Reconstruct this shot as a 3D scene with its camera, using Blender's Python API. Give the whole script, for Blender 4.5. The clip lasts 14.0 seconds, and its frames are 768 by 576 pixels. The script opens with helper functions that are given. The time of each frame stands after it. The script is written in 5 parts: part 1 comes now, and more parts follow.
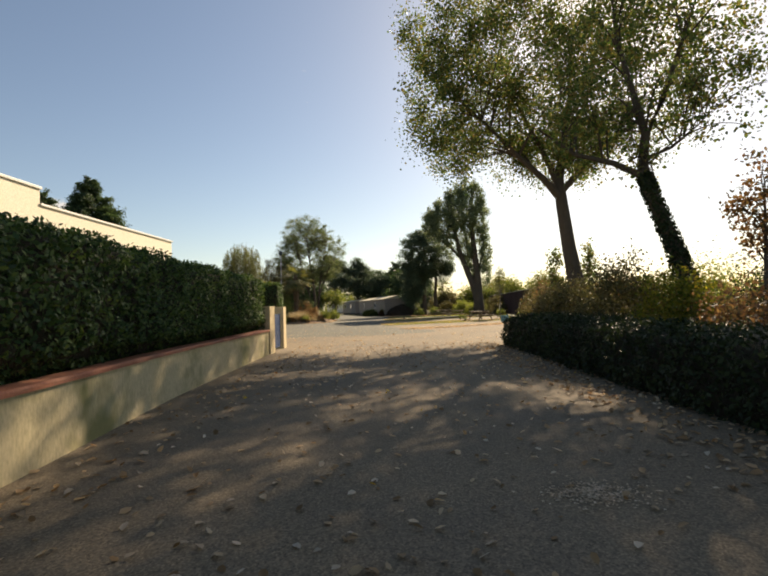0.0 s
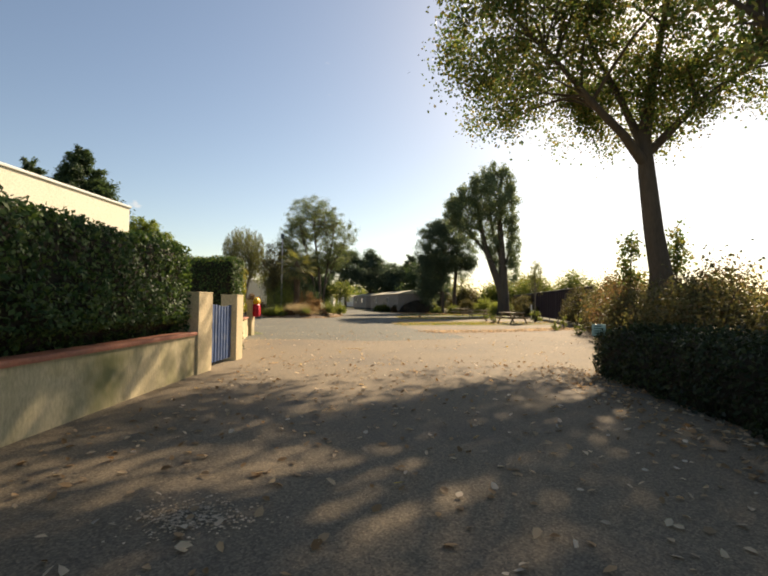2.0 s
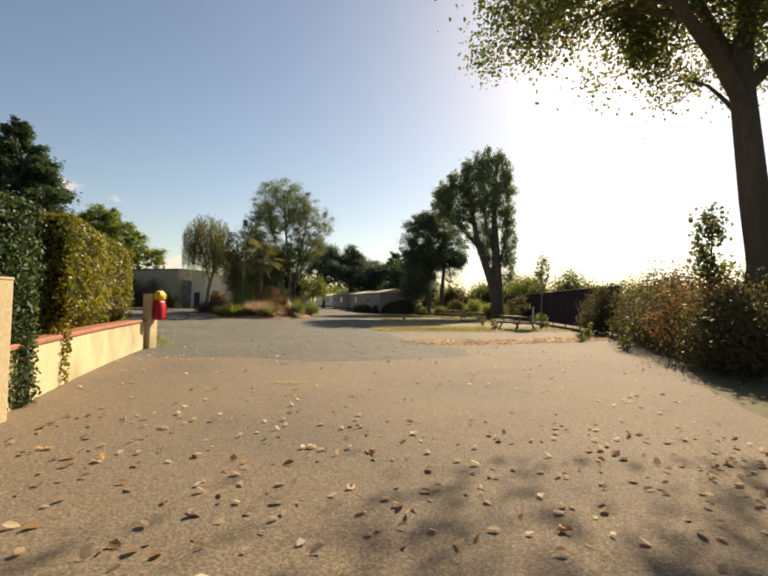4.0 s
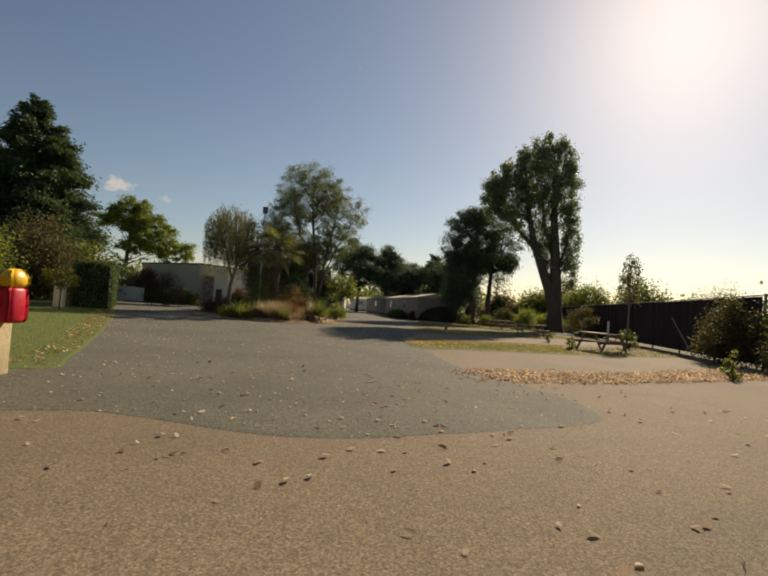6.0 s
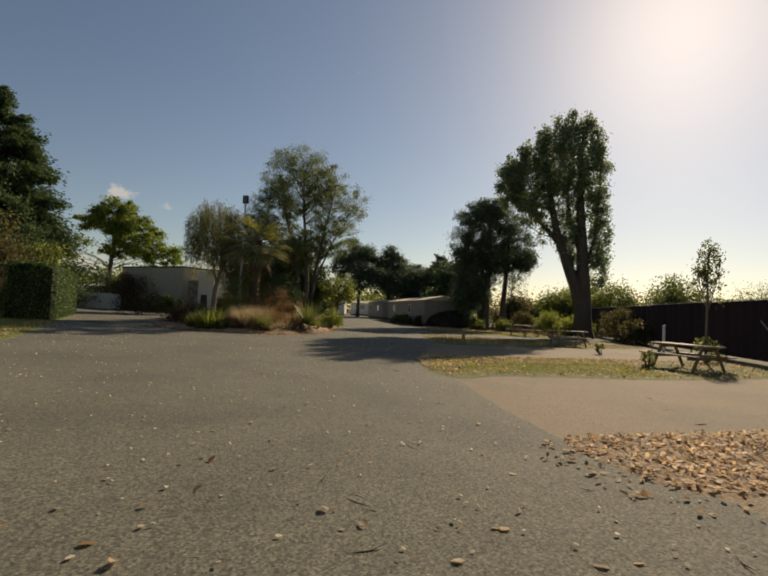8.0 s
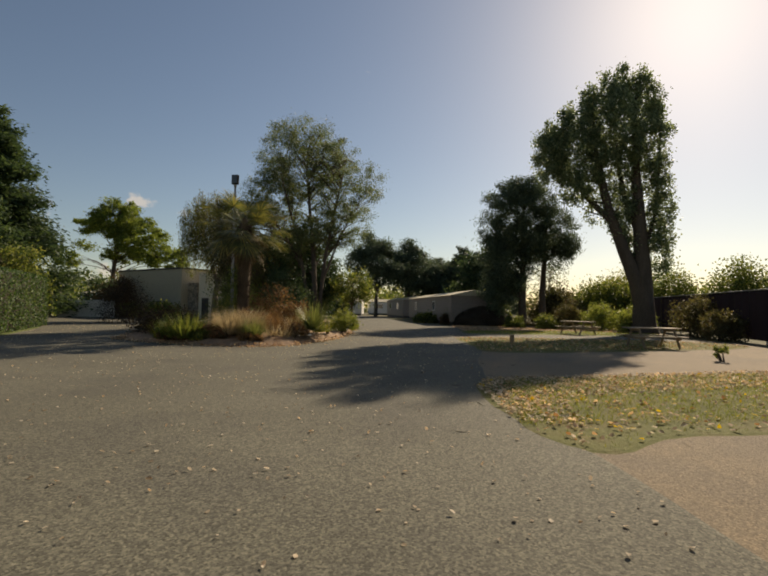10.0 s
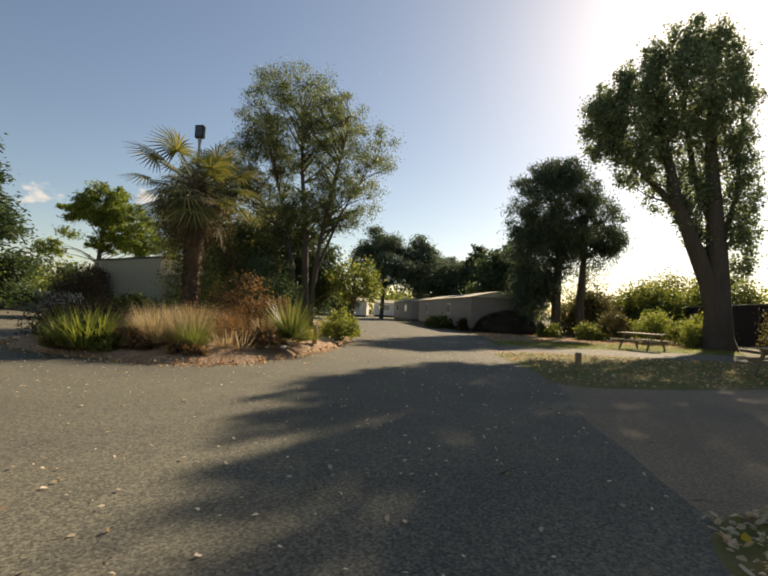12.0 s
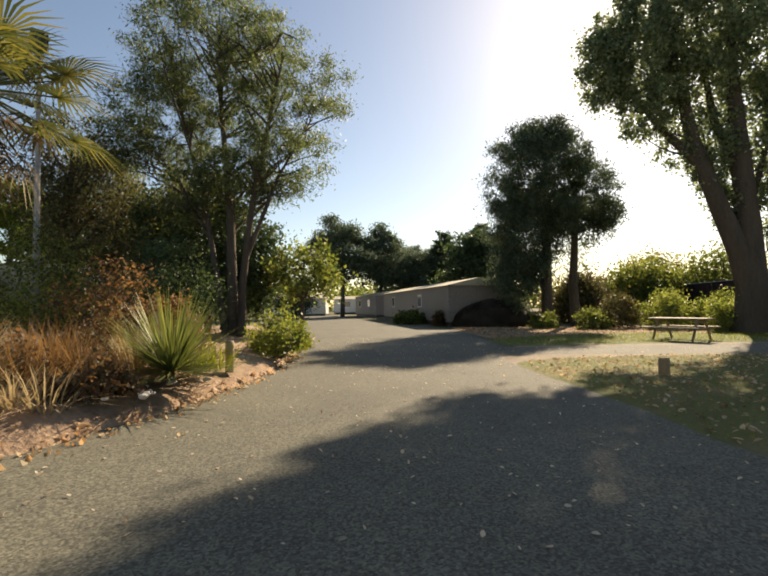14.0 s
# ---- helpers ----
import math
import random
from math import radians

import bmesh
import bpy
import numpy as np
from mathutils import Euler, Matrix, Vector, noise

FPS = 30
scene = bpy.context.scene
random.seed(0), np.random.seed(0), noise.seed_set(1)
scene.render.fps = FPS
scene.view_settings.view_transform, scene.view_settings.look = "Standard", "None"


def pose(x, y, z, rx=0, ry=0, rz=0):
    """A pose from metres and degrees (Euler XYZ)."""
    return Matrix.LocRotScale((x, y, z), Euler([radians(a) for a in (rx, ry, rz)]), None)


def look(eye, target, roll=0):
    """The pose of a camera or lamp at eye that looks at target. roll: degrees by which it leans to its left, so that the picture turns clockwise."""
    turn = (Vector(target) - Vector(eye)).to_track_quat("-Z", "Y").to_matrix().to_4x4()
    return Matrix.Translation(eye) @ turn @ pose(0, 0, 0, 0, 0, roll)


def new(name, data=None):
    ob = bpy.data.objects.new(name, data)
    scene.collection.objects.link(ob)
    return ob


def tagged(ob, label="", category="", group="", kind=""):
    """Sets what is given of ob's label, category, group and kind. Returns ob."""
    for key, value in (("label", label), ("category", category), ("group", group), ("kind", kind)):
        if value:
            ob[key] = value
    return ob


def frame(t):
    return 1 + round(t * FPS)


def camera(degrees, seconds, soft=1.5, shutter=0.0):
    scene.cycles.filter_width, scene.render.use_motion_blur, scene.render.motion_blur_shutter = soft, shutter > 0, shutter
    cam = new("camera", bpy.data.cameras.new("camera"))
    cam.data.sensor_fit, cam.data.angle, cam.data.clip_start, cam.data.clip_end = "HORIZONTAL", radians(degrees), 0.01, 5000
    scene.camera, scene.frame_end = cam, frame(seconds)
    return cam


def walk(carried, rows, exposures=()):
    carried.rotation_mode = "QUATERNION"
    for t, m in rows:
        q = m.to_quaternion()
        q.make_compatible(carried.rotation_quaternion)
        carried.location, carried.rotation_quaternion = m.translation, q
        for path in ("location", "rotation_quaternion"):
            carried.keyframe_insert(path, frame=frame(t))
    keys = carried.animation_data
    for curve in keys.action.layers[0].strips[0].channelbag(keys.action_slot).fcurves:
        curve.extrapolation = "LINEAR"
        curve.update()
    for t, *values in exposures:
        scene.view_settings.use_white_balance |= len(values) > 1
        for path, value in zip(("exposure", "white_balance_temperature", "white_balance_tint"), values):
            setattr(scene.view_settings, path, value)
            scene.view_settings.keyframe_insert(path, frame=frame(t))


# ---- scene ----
EXPOSURES = [
    (0.0, 0.86, 8000, 12), (2.7, 1.0, 8000, 12), (4.8, 0.52, 7900, 12), (6.0, 0.2, 7800, 12), (8.7, 0.1, 7800, 12),
    (10.8, 0.4, 7900, 12), (12.0, 0.78, 8000, 12), (14.0, 1.06, 8000, 12),
]
cam = camera(77, 14.0, 2.0)
ROWS = [
    (0, -0.652, 2.310, 1.325, 92.23, 1.75, 0.60),
    (0.5, -0.663, 3.864, 1.327, 91.42, 1.02, -1.47),
    (1, -0.660, 5.454, 1.320, 91.87, -0.56, -0.45),
    (1.5, -0.654, 7.004, 1.316, 91.62, -0.25, 0.82),
    (2, -0.696, 8.550, 1.307, 91.69, -0.75, 2.18),
    (2.5, -0.720, 10.086, 1.281, 91.84, 0.17, 2.02),
    (2.7, -0.739, 10.693, 1.271, 91.85, 0.90, 1.64),
    (4.8, -0.497, 17.012, 1.283, 91.65, -4.26, 0.92),
    (5, -0.524, 17.618, 1.275, 91.78, -4.84, 1.86),
    (5.5, -0.630, 19.075, 1.259, 92.07, -5.65, 4.23),
    (6, -0.742, 20.550, 1.250, 92.16, -3.82, 4.50),
    (6.5, -0.843, 21.896, 1.230, 92.07, -1.91, 3.66),
    (7, -0.933, 23.145, 1.234, 92.63, -1.58, 4.05),
    (7.5, -1.078, 24.457, 1.262, 91.94, -1.73, 4.06),
    (8, -1.253, 25.750, 1.295, 92.62, -2.96, 4.75),
    (8.5, -1.420, 26.982, 1.322, 92.19, -3.50, 5.20),
    (8.7, -1.481, 27.457, 1.331, 92.23, -3.90, 6.43),
    (10.8, -2.338, 33.315, 1.290, 92.32, 0.21, 5.87),
    (11, -2.413, 33.895, 1.287, 92.17, 0.06, 5.41),
    (11.5, -2.628, 35.353, 1.280, 91.83, -2.13, 8.24),
    (12, -2.889, 36.843, 1.275, 92.54, -2.61, 7.52),
    (12.5, -3.138, 38.257, 1.268, 92.26, -1.99, 9.05),
    (13, -3.322, 39.701, 1.260, 92.59, 0.87, 7.72),
    (13.5, -3.490, 41.087, 1.255, 91.93, 1.57, 6.38),
    (14, -3.662, 42.470, 1.274, 92.11, 0.65, 2.87),
]
walk(cam, [(t, pose(x, y, z, rx, ry, rz)) for t, x, y, z, rx, ry, rz in ROWS],
     exposures=EXPOSURES)

# ---- world, sun ----
SUN_AZ, SUN_EL = radians(26.5), radians(31.2)      # clockwise from +y, above the horizon
SUN = Vector((math.sin(SUN_AZ) * math.cos(SUN_EL), math.cos(SUN_AZ) * math.cos(SUN_EL), math.sin(SUN_EL)))
world = bpy.data.worlds.new("sky")
scene.world = world
world.use_nodes = True
wt = world.node_tree
wt.nodes.clear()
w_out = wt.nodes.new("ShaderNodeOutputWorld")
w_bg = wt.nodes.new("ShaderNodeBackground")
w_sky = wt.nodes.new("ShaderNodeTexSky")
w_sky.sky_type = "NISHITA"
w_sky.sun_disc = False
w_sky.sun_elevation, w_sky.sun_rotation = SUN_EL, SUN_AZ
w_sky.air_density, w_sky.dust_density, w_sky.ozone_density = 1.0, 0.55, 2.6
w_bg.inputs["Strength"].default_value = 0.073
# small fair-weather clouds low over the horizon: soft discs of direction, broken up by noise
w_tc = wt.nodes.new("ShaderNodeTexCoord")
w_flat = wt.nodes.new("ShaderNodeVectorMath")
w_flat.operation = "MULTIPLY"
w_flat.inputs[1].default_value = (1, 1, 1.7)
wt.links.new(w_tc.outputs["Generated"], w_flat.inputs[0])
w_noise = wt.nodes.new("ShaderNodeTexNoise")
w_noise.inputs["Scale"].default_value, w_noise.inputs["Detail"].default_value = 26.0, 7.0
wt.links.new(w_flat.outputs[0], w_noise.inputs["Vector"])
CLOUDS = [((-0.692, 0.702, 0.164), 0.06), ((-0.556, 0.811, 0.184), 0.036), ((-0.482, 0.858, 0.176), 0.024),
          ((-0.72, 0.69, 0.052), 0.085), ((-0.600, 0.799, 0.046), 0.075), ((-0.415, 0.907, 0.066), 0.045),
          ((-0.30, 0.95, 0.05), 0.05), ((-0.85, 0.52, 0.09), 0.09)]
last = None
for direction, size in CLOUDS:
    dist = wt.nodes.new("ShaderNodeVectorMath")
    dist.operation = "DISTANCE"
    wt.links.new(w_flat.outputs[0], dist.inputs[0])
    dist.inputs[1].default_value = Vector(direction).normalized() * Vector((1, 1, 1.7))
    ramp = wt.nodes.new("ShaderNodeMapRange")
    ramp.interpolation_type = "SMOOTHSTEP"
    wt.links.new(dist.outputs["Value"], ramp.inputs["Value"])
    ramp.inputs["From Min"].default_value, ramp.inputs["From Max"].default_value = size * 1.45, size * 0.1
    if last is None:
        last = ramp.outputs[0]
    else:
        top = wt.nodes.new("ShaderNodeMath")
        top.operation = "MAXIMUM"
        wt.links.new(last, top.inputs[0])
        wt.links.new(ramp.outputs[0], top.inputs[1])
        last = top.outputs[0]
puff = wt.nodes.new("ShaderNodeMath")
puff.operation = "MULTIPLY_ADD"
wt.links.new(w_noise.outputs[0], puff.inputs[0])
puff.inputs[1].default_value, puff.inputs[2].default_value = 3.0, -1.5
both = wt.nodes.new("ShaderNodeMath")
both.operation = "ADD"
wt.links.new(puff.outputs[0], both.inputs[0])
wt.links.new(last, both.inputs[1])
edge = wt.nodes.new("ShaderNodeMapRange")
edge.interpolation_type = "SMOOTHSTEP"
wt.links.new(both.outputs[0], edge.inputs["Value"])
edge.inputs["From Min"].default_value, edge.inputs["From Max"].default_value = 0.72, 1.2
gate_mul = wt.nodes.new("ShaderNodeMath")
gate_mul.operation = "MULTIPLY"
wt.links.new(edge.outputs[0], gate_mul.inputs[0])
gate_mul.inputs[1].default_value = 0.62
w_mix = wt.nodes.new("ShaderNodeMixRGB")
wt.links.new(gate_mul.outputs[0], w_mix.inputs["Fac"])
wt.links.new(w_sky.outputs[0], w_mix.inputs["Color1"])
w_mix.inputs["Color2"].default_value = (8.0, 7.6, 7.2, 1)
wt.links.new(w_mix.outputs[0], w_bg.inputs["Color"])
wt.links.new(w_bg.outputs[0], w_out.inputs["Surface"])
sun = new("sun", bpy.data.lights.new("sun", "SUN"))
sun.data.energy, sun.data.angle, sun.data.color = 5.0, radians(0.55), (1.0, 0.90, 0.76)
sun.matrix_world = look(SUN * 200, (0, 0, 0))

# ---- materials ----


def nodes_of(name):
    m = bpy.data.materials.new(name)
    m.use_nodes = True
    t = m.node_tree
    return m, t, t.nodes["Principled BSDF"], t.nodes["Material Output"]


def ramp_of(t, fac, stops):
    r = t.nodes.new("ShaderNodeValToRGB")
    el = r.color_ramp.elements
    el[0].position, el[0].color = stops[0][0], (*stops[0][1], 1)
    el[1].position, el[1].color = stops[-1][0], (*stops[-1][1], 1)
    for p, c in stops[1:-1]:
        e = el.new(p)
        e.color = (*c, 1)
    t.links.new(fac, r.inputs[0])
    return r.outputs[0]


def noise_of(t, coord, scale, detail=4.0, rough=0.55, squash=None):
    n = t.nodes.new("ShaderNodeTexNoise")
    n.inputs["Scale"].default_value, n.inputs["Detail"].default_value, n.inputs["Roughness"].default_value = scale, detail, rough
    if squash:
        mp = t.nodes.new("ShaderNodeMapping")
        mp.inputs["Scale"].default_value = squash
        t.links.new(coord, mp.inputs["Vector"])
        coord = mp.outputs[0]
    t.links.new(coord, n.inputs["Vector"])
    return n.outputs[0]


def blend(t, kind, fac, a, b):
    n = t.nodes.new("ShaderNodeMixRGB")
    n.blend_type = kind
    for socket, v in (("Fac", fac), ("Color1", a), ("Color2", b)):
        if isinstance(v, (int, float)):
            n.inputs[socket].default_value = v
        elif isinstance(v, tuple):
            n.inputs[socket].default_value = (*v, 1)
        else:
            t.links.new(v, n.inputs[socket])
    return n.outputs[0]


def surface(name, dark, light, coarse=0.6, fine=25.0, rough=0.85, bump=0.3, depth=0.01, speck=None, stain=None, squash=None, metal=0.0, spec=0.3, world_space=True):
    """A weathered surface: two colours mixed by coarse and fine noise, specks, stains and relief."""
    m, t, b, out = nodes_of(name)
    co = t.nodes.new("ShaderNodeNewGeometry").outputs["Position"] if world_space else t.nodes.new("ShaderNodeTexCoord").outputs["Object"]
    n1, n2 = noise_of(t, co, coarse, 5.0, 0.6, squash), noise_of(t, co, fine, 5.0, 0.65, squash)
    c1 = ramp_of(t, n1, [(0.3, dark), (0.72, light)])
    mid = tuple((p + q) / 2 for p, q in zip(dark, light))
    c2 = ramp_of(t, n2, [(0.28, tuple(v * 0.55 for v in mid)), (0.5, mid), (0.75, tuple(min(v * 1.5, 0.95) for v in mid))])
    c = blend(t, "MIX", 0.5, c1, c2)
    if stain:
        n3 = noise_of(t, co, stain[1], 3.0, 0.6)
        f = ramp_of(t, n3, [(0.48, (0, 0, 0)), (0.68, (stain[2],) * 3)])
        c = blend(t, "MIX", f, c, stain[0])
    if speck:
        v = t.nodes.new("ShaderNodeTexVoronoi")
        v.inputs["Scale"].default_value = speck[1]
        t.links.new(co, v.inputs["Vector"])
        c = blend(t, "MULTIPLY", speck[0], c, ramp_of(t, v.outputs["Color"], [(0.1, (0.35, 0.35, 0.35)), (0.55, (1, 1, 1)), (0.95, (1.9, 1.85, 1.75))]))
    t.links.new(c, b.inputs["Base Color"])
    b.inputs["Roughness"].default_value, b.inputs["Metallic"].default_value = rough, metal
    b.inputs["Specular IOR Level"].default_value = spec
    if bump:
        bp = t.nodes.new("ShaderNodeBump")
        bp.inputs["Strength"].default_value, bp.inputs["Distance"].default_value = bump, depth
        t.links.new(n2, bp.inputs["Height"])
        t.links.new(bp.outputs[0], b.inputs["Normal"])
    return m


def leaf(name, stops, through_light=0.35, rough=0.5, glow=None):
    """Foliage: every leaf its own tone; light shines through it."""
    m, t, b, out = nodes_of(name)
    g = t.nodes.new("ShaderNodeNewGeometry")
    n = len(stops)
    c = ramp_of(t, g.outputs["Random Per Island"], [(i / (n - 1), s) for i, s in enumerate(stops)])
    patch = noise_of(t, g.outputs["Position"], 0.9, 3.0)
    c = blend(t, "MULTIPLY", 0.7, c, ramp_of(t, patch, [(0.3, (0.6, 0.65, 0.6)), (0.7, (1.35, 1.3, 1.1))]))
    t.links.new(c, b.inputs["Base Color"])
    b.inputs["Roughness"].default_value = rough
    b.inputs["Specular IOR Level"].default_value = 0.18
    tr = t.nodes.new("ShaderNodeBsdfTranslucent")
    tc = blend(t, "MULTIPLY", 1.0, c, glow or (1.45, 1.45, 0.85))
    t.links.new(tc, tr.inputs["Color"])
    mx = t.nodes.new("ShaderNodeMixShader")
    mx.inputs[0].default_value = through_light
    t.links.new(b.outputs[0], mx.inputs[1])
    t.links.new(tr.outputs[0], mx.inputs[2])
    t.links.new(mx.outputs[0], out.inputs["Surface"])
    return m


M_ASPHALT = surface("grey_asphalt", (0.090, 0.087, 0.065), (0.145, 0.140, 0.106), 0.35, 42.0, 0.9, 0.6, 0.01, speck=(0.8, 64.0), stain=((0.064, 0.062, 0.054), 0.5, 0.45))
M_TAN = surface("worn_tan_asphalt", (0.155, 0.119, 0.078), (0.240, 0.187, 0.121), 0.3, 46.0, 0.92, 0.7, 0.01, speck=(0.6, 80.0), stain=((0.13, 0.11, 0.085), 0.35, 0.55))
M_GROUND = surface("dry_earth_and_turf", (0.075, 0.075, 0.03), (0.16, 0.13, 0.07), 0.25, 9.0, 0.95, 0.6, 0.03, stain=((0.06, 0.085, 0.025), 0.15, 0.7))
M_LAWN = surface("lawn_turf", (0.075, 0.105, 0.026), (0.135, 0.155, 0.042), 0.5, 18.0, 0.95, 0.7, 0.03)
M_VERGE = surface("thin_verge_turf", (0.075, 0.095, 0.018), (0.16, 0.15, 0.045), 1.1, 22.0, 0.95, 0.8, 0.03, stain=((0.2, 0.14, 0.08), 0.9, 0.6))
M_LITTER = surface("leaf_mould", (0.16, 0.105, 0.06), (0.33, 0.24, 0.15), 1.2, 22.0, 0.95, 0.8, 0.03, speck=(0.7, 24.0))
M_SOIL = surface("red_brown_soil", (0.25, 0.16, 0.10), (0.44, 0.315, 0.215), 1.4, 16.0, 0.95, 0.9, 0.05, stain=((0.10, 0.06, 0.035), 1.6, 0.6))
M_STUCCO = surface("cream_stucco", (0.55, 0.43, 0.25), (0.70, 0.57, 0.36), 0.9, 34.0, 0.9, 0.15, 0.003, stain=((0.30, 0.28, 0.14), 0.8, 0.7), squash=(1, 1, 0.6))
M_MOSSY = surface("algae_stained_stucco", (0.40, 0.33, 0.18), (0.64, 0.53, 0.33), 1.3, 30.0, 0.9, 0.25, 0.004, stain=((0.17, 0.17, 0.06), 1.1, 0.85), squash=(1, 1, 0.45))
M_TERRA = surface("terracotta_coping", (0.30, 0.105, 0.06), (0.46, 0.19, 0.11), 3.0, 30.0, 0.8, 0.3, 0.004, stain=((0.18, 0.11, 0.08), 2.0, 0.5))
M_HOUSE = surface("pale_yellow_render", (0.76, 0.68, 0.52), (0.82, 0.75, 0.60), 0.3, 20.0, 0.9, 0.12, 0.003)
M_BLOCK = surface("grey_beige_render", (0.42, 0.38, 0.28), (0.52, 0.47, 0.35), 0.25, 14.0, 0.9, 0.15, 0.004)
M_COPING = surface("white_metal_coping", (0.6, 0.58, 0.54), (0.75, 0.73, 0.68), 1.0, 20.0, 0.5, 0.05, 0.002)
M_DARKTRIM = surface("dark_roof_edge", (0.05, 0.048, 0.045), (0.09, 0.085, 0.08), 1.0, 20.0, 0.6, 0.1, 0.003)
M_STONE = surface("rubble_stone", (0.18, 0.15, 0.11), (0.38, 0.33, 0.26), 4.0, 12.0, 0.9, 0.8, 0.03, speck=(0.8, 6.0))
M_BLUE = surface("faded_blue_paint", (0.022, 0.05, 0.13), (0.045, 0.09, 0.2), 2.0, 20.0, 0.55, 0.15, 0.003, squash=(1, 1, 0.15), stain=((0.14, 0.17, 0.22), 5.0, 0.5))
M_RED = surface("red_plastic", (0.45, 0.012, 0.03), (0.58, 0.02, 0.04), 2.0, 9.0, 0.4, 0.03, 0.002)
M_YELLOW = surface("yellow_plastic", (0.75, 0.43, 0.02), (0.85, 0.52, 0.04), 2.0, 9.0, 0.4, 0.03, 0.002)
M_WOOD = surface("weathered_timber", (0.20, 0.135, 0.075), (0.36, 0.26, 0.15), 1.6, 30.0, 0.8, 0.35, 0.004, stain=((0.26, 0.23, 0.18), 2.0, 0.6))
M_WOODTOP = surface("sun_bleached_timber", (0.25, 0.19, 0.12), (0.40, 0.32, 0.21), 1.6, 30.0, 0.75, 0.3, 0.004)
M_FENCE = surface("dark_plum_screening", (0.028, 0.02, 0.026), (0.05, 0.036, 0.044), 0.7, 30.0, 0.85, 0.3, 0.01, squash=(1, 1, 0.2))
M_POST = surface("galvanised_post", (0.22, 0.21, 0.21), (0.34, 0.33, 0.32), 2.0, 30.0, 0.55, 0.1, 0.002, metal=0.3)
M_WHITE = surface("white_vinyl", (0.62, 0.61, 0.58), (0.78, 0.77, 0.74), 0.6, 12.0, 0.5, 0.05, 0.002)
# beige darkened so the colour itself carries the shade on these walls
M_SHADEDVAN = surface("shade_darkened_cladding", (0.22, 0.185, 0.16), (0.29, 0.25, 0.215), 0.3, 12.0, 0.6, 0.1, 0.003)
M_GLASSDARK = surface("dark_window_glass", (0.02, 0.022, 0.025), (0.04, 0.045, 0.05), 0.5, 5.0, 0.08, 0.0, 0.0, spec=0.6)
M_BLACK = surface("black_lamp_housing", (0.012, 0.012, 0.013), (0.03, 0.03, 0.03), 2.0, 20.0, 0.5, 0.05, 0.002)
M_SIGN = surface("pale_green_enamel", (0.45, 0.6, 0.48), (0.55, 0.7, 0.58), 3.0, 20.0, 0.4, 0.02, 0.001)
M_INK = surface("dark_green_ink", (0.03, 0.11, 0.07), (0.05, 0.15, 0.09), 3.0, 20.0, 0.5, 0.0, 0.001)
M_ROCK = surface("pale_limestone", (0.36, 0.32, 0.26), (0.58, 0.54, 0.47), 5.0, 25.0, 0.9, 0.6, 0.02)
M_BARK = surface("grey_brown_bark", (0.055, 0.042, 0.032), (0.125, 0.098, 0.074), 2.5, 18.0, 0.95, 0.9, 0.03, squash=(1, 1, 0.22))
M_PALEBARK = surface("pale_stem_bark", (0.13, 0.105, 0.08), (0.25, 0.21, 0.165), 2.5, 22.0, 0.95, 0.7, 0.02, squash=(1, 1, 0.25))
M_FIBRE = surface("palm_trunk_fibre", (0.055, 0.038, 0.024), (0.16, 0.115, 0.075), 5.0, 35.0, 0.95, 1.0, 0.04, squash=(1, 1, 0.5))
# twig brown taken near black: shade between the hedge leaves is in the colour
M_TWIGSHADE = surface("shade_dark_hedge_twigs", (0.018, 0.016, 0.009), (0.04, 0.034, 0.018), 3.0, 25.0, 0.95, 0.8, 0.04)
M_THATCH = surface("dark_brush_heap", (0.025, 0.02, 0.013), (0.06, 0.045, 0.03), 2.0, 25.0, 0.95, 1.0, 0.05)

L_HEDGE = leaf("hedge_leaf", [(0.0224, 0.0455, 0.0196), (0.0409, 0.0813, 0.0323), (0.0719, 0.1223, 0.0432), (0.1302, 0.1806, 0.0655)], 0.3, 0.55)
L_HEDGE_Y = leaf("golden_hedge_leaf", [(0.0581, 0.0855, 0.0166), (0.1154, 0.1427, 0.0258), (0.1946, 0.1946, 0.033), (0.2734, 0.2297, 0.044), (0.1243, 0.0696, 0.0259)], 0.42, 0.45)
L_IVY = leaf("ivy_leaf", [(0.0161, 0.0251, 0.0131), (0.0281, 0.0429, 0.0207), (0.0468, 0.0647, 0.029)], 0.2, 0.55)
L_PLANE = leaf("poplar_leaf", [(0.052, 0.088, 0.038), (0.078, 0.122, 0.05), (0.12, 0.158, 0.064), (0.195, 0.19, 0.08), (0.17, 0.12, 0.062)], 0.5, 0.45)
L_POPLAR = leaf("lombardy_leaf", [(0.0906, 0.1282, 0.0802), (0.1499, 0.1948, 0.12), (0.2192, 0.2642, 0.1669), (0.2939, 0.3238, 0.2116)], 0.52, 0.45, glow=(1.25, 1.25, 1.0))
L_ACACIA = leaf("acacia_leaf", [(0.056, 0.084, 0.05), (0.098, 0.135, 0.076), (0.15, 0.185, 0.105), (0.215, 0.222, 0.125)], 0.42, 0.5)
L_WILLOW = leaf("willow_leaf", [(0.0975, 0.113, 0.0461), (0.1449, 0.1552, 0.0678), (0.2032, 0.198, 0.09)], 0.45, 0.5)
L_CONIFER = leaf("dark_needles", [(0.0516, 0.0741, 0.0561), (0.0904, 0.1242, 0.0881), (0.1511, 0.1894, 0.1286)], 0.34, 0.6, glow=(1.2, 1.25, 1.05))
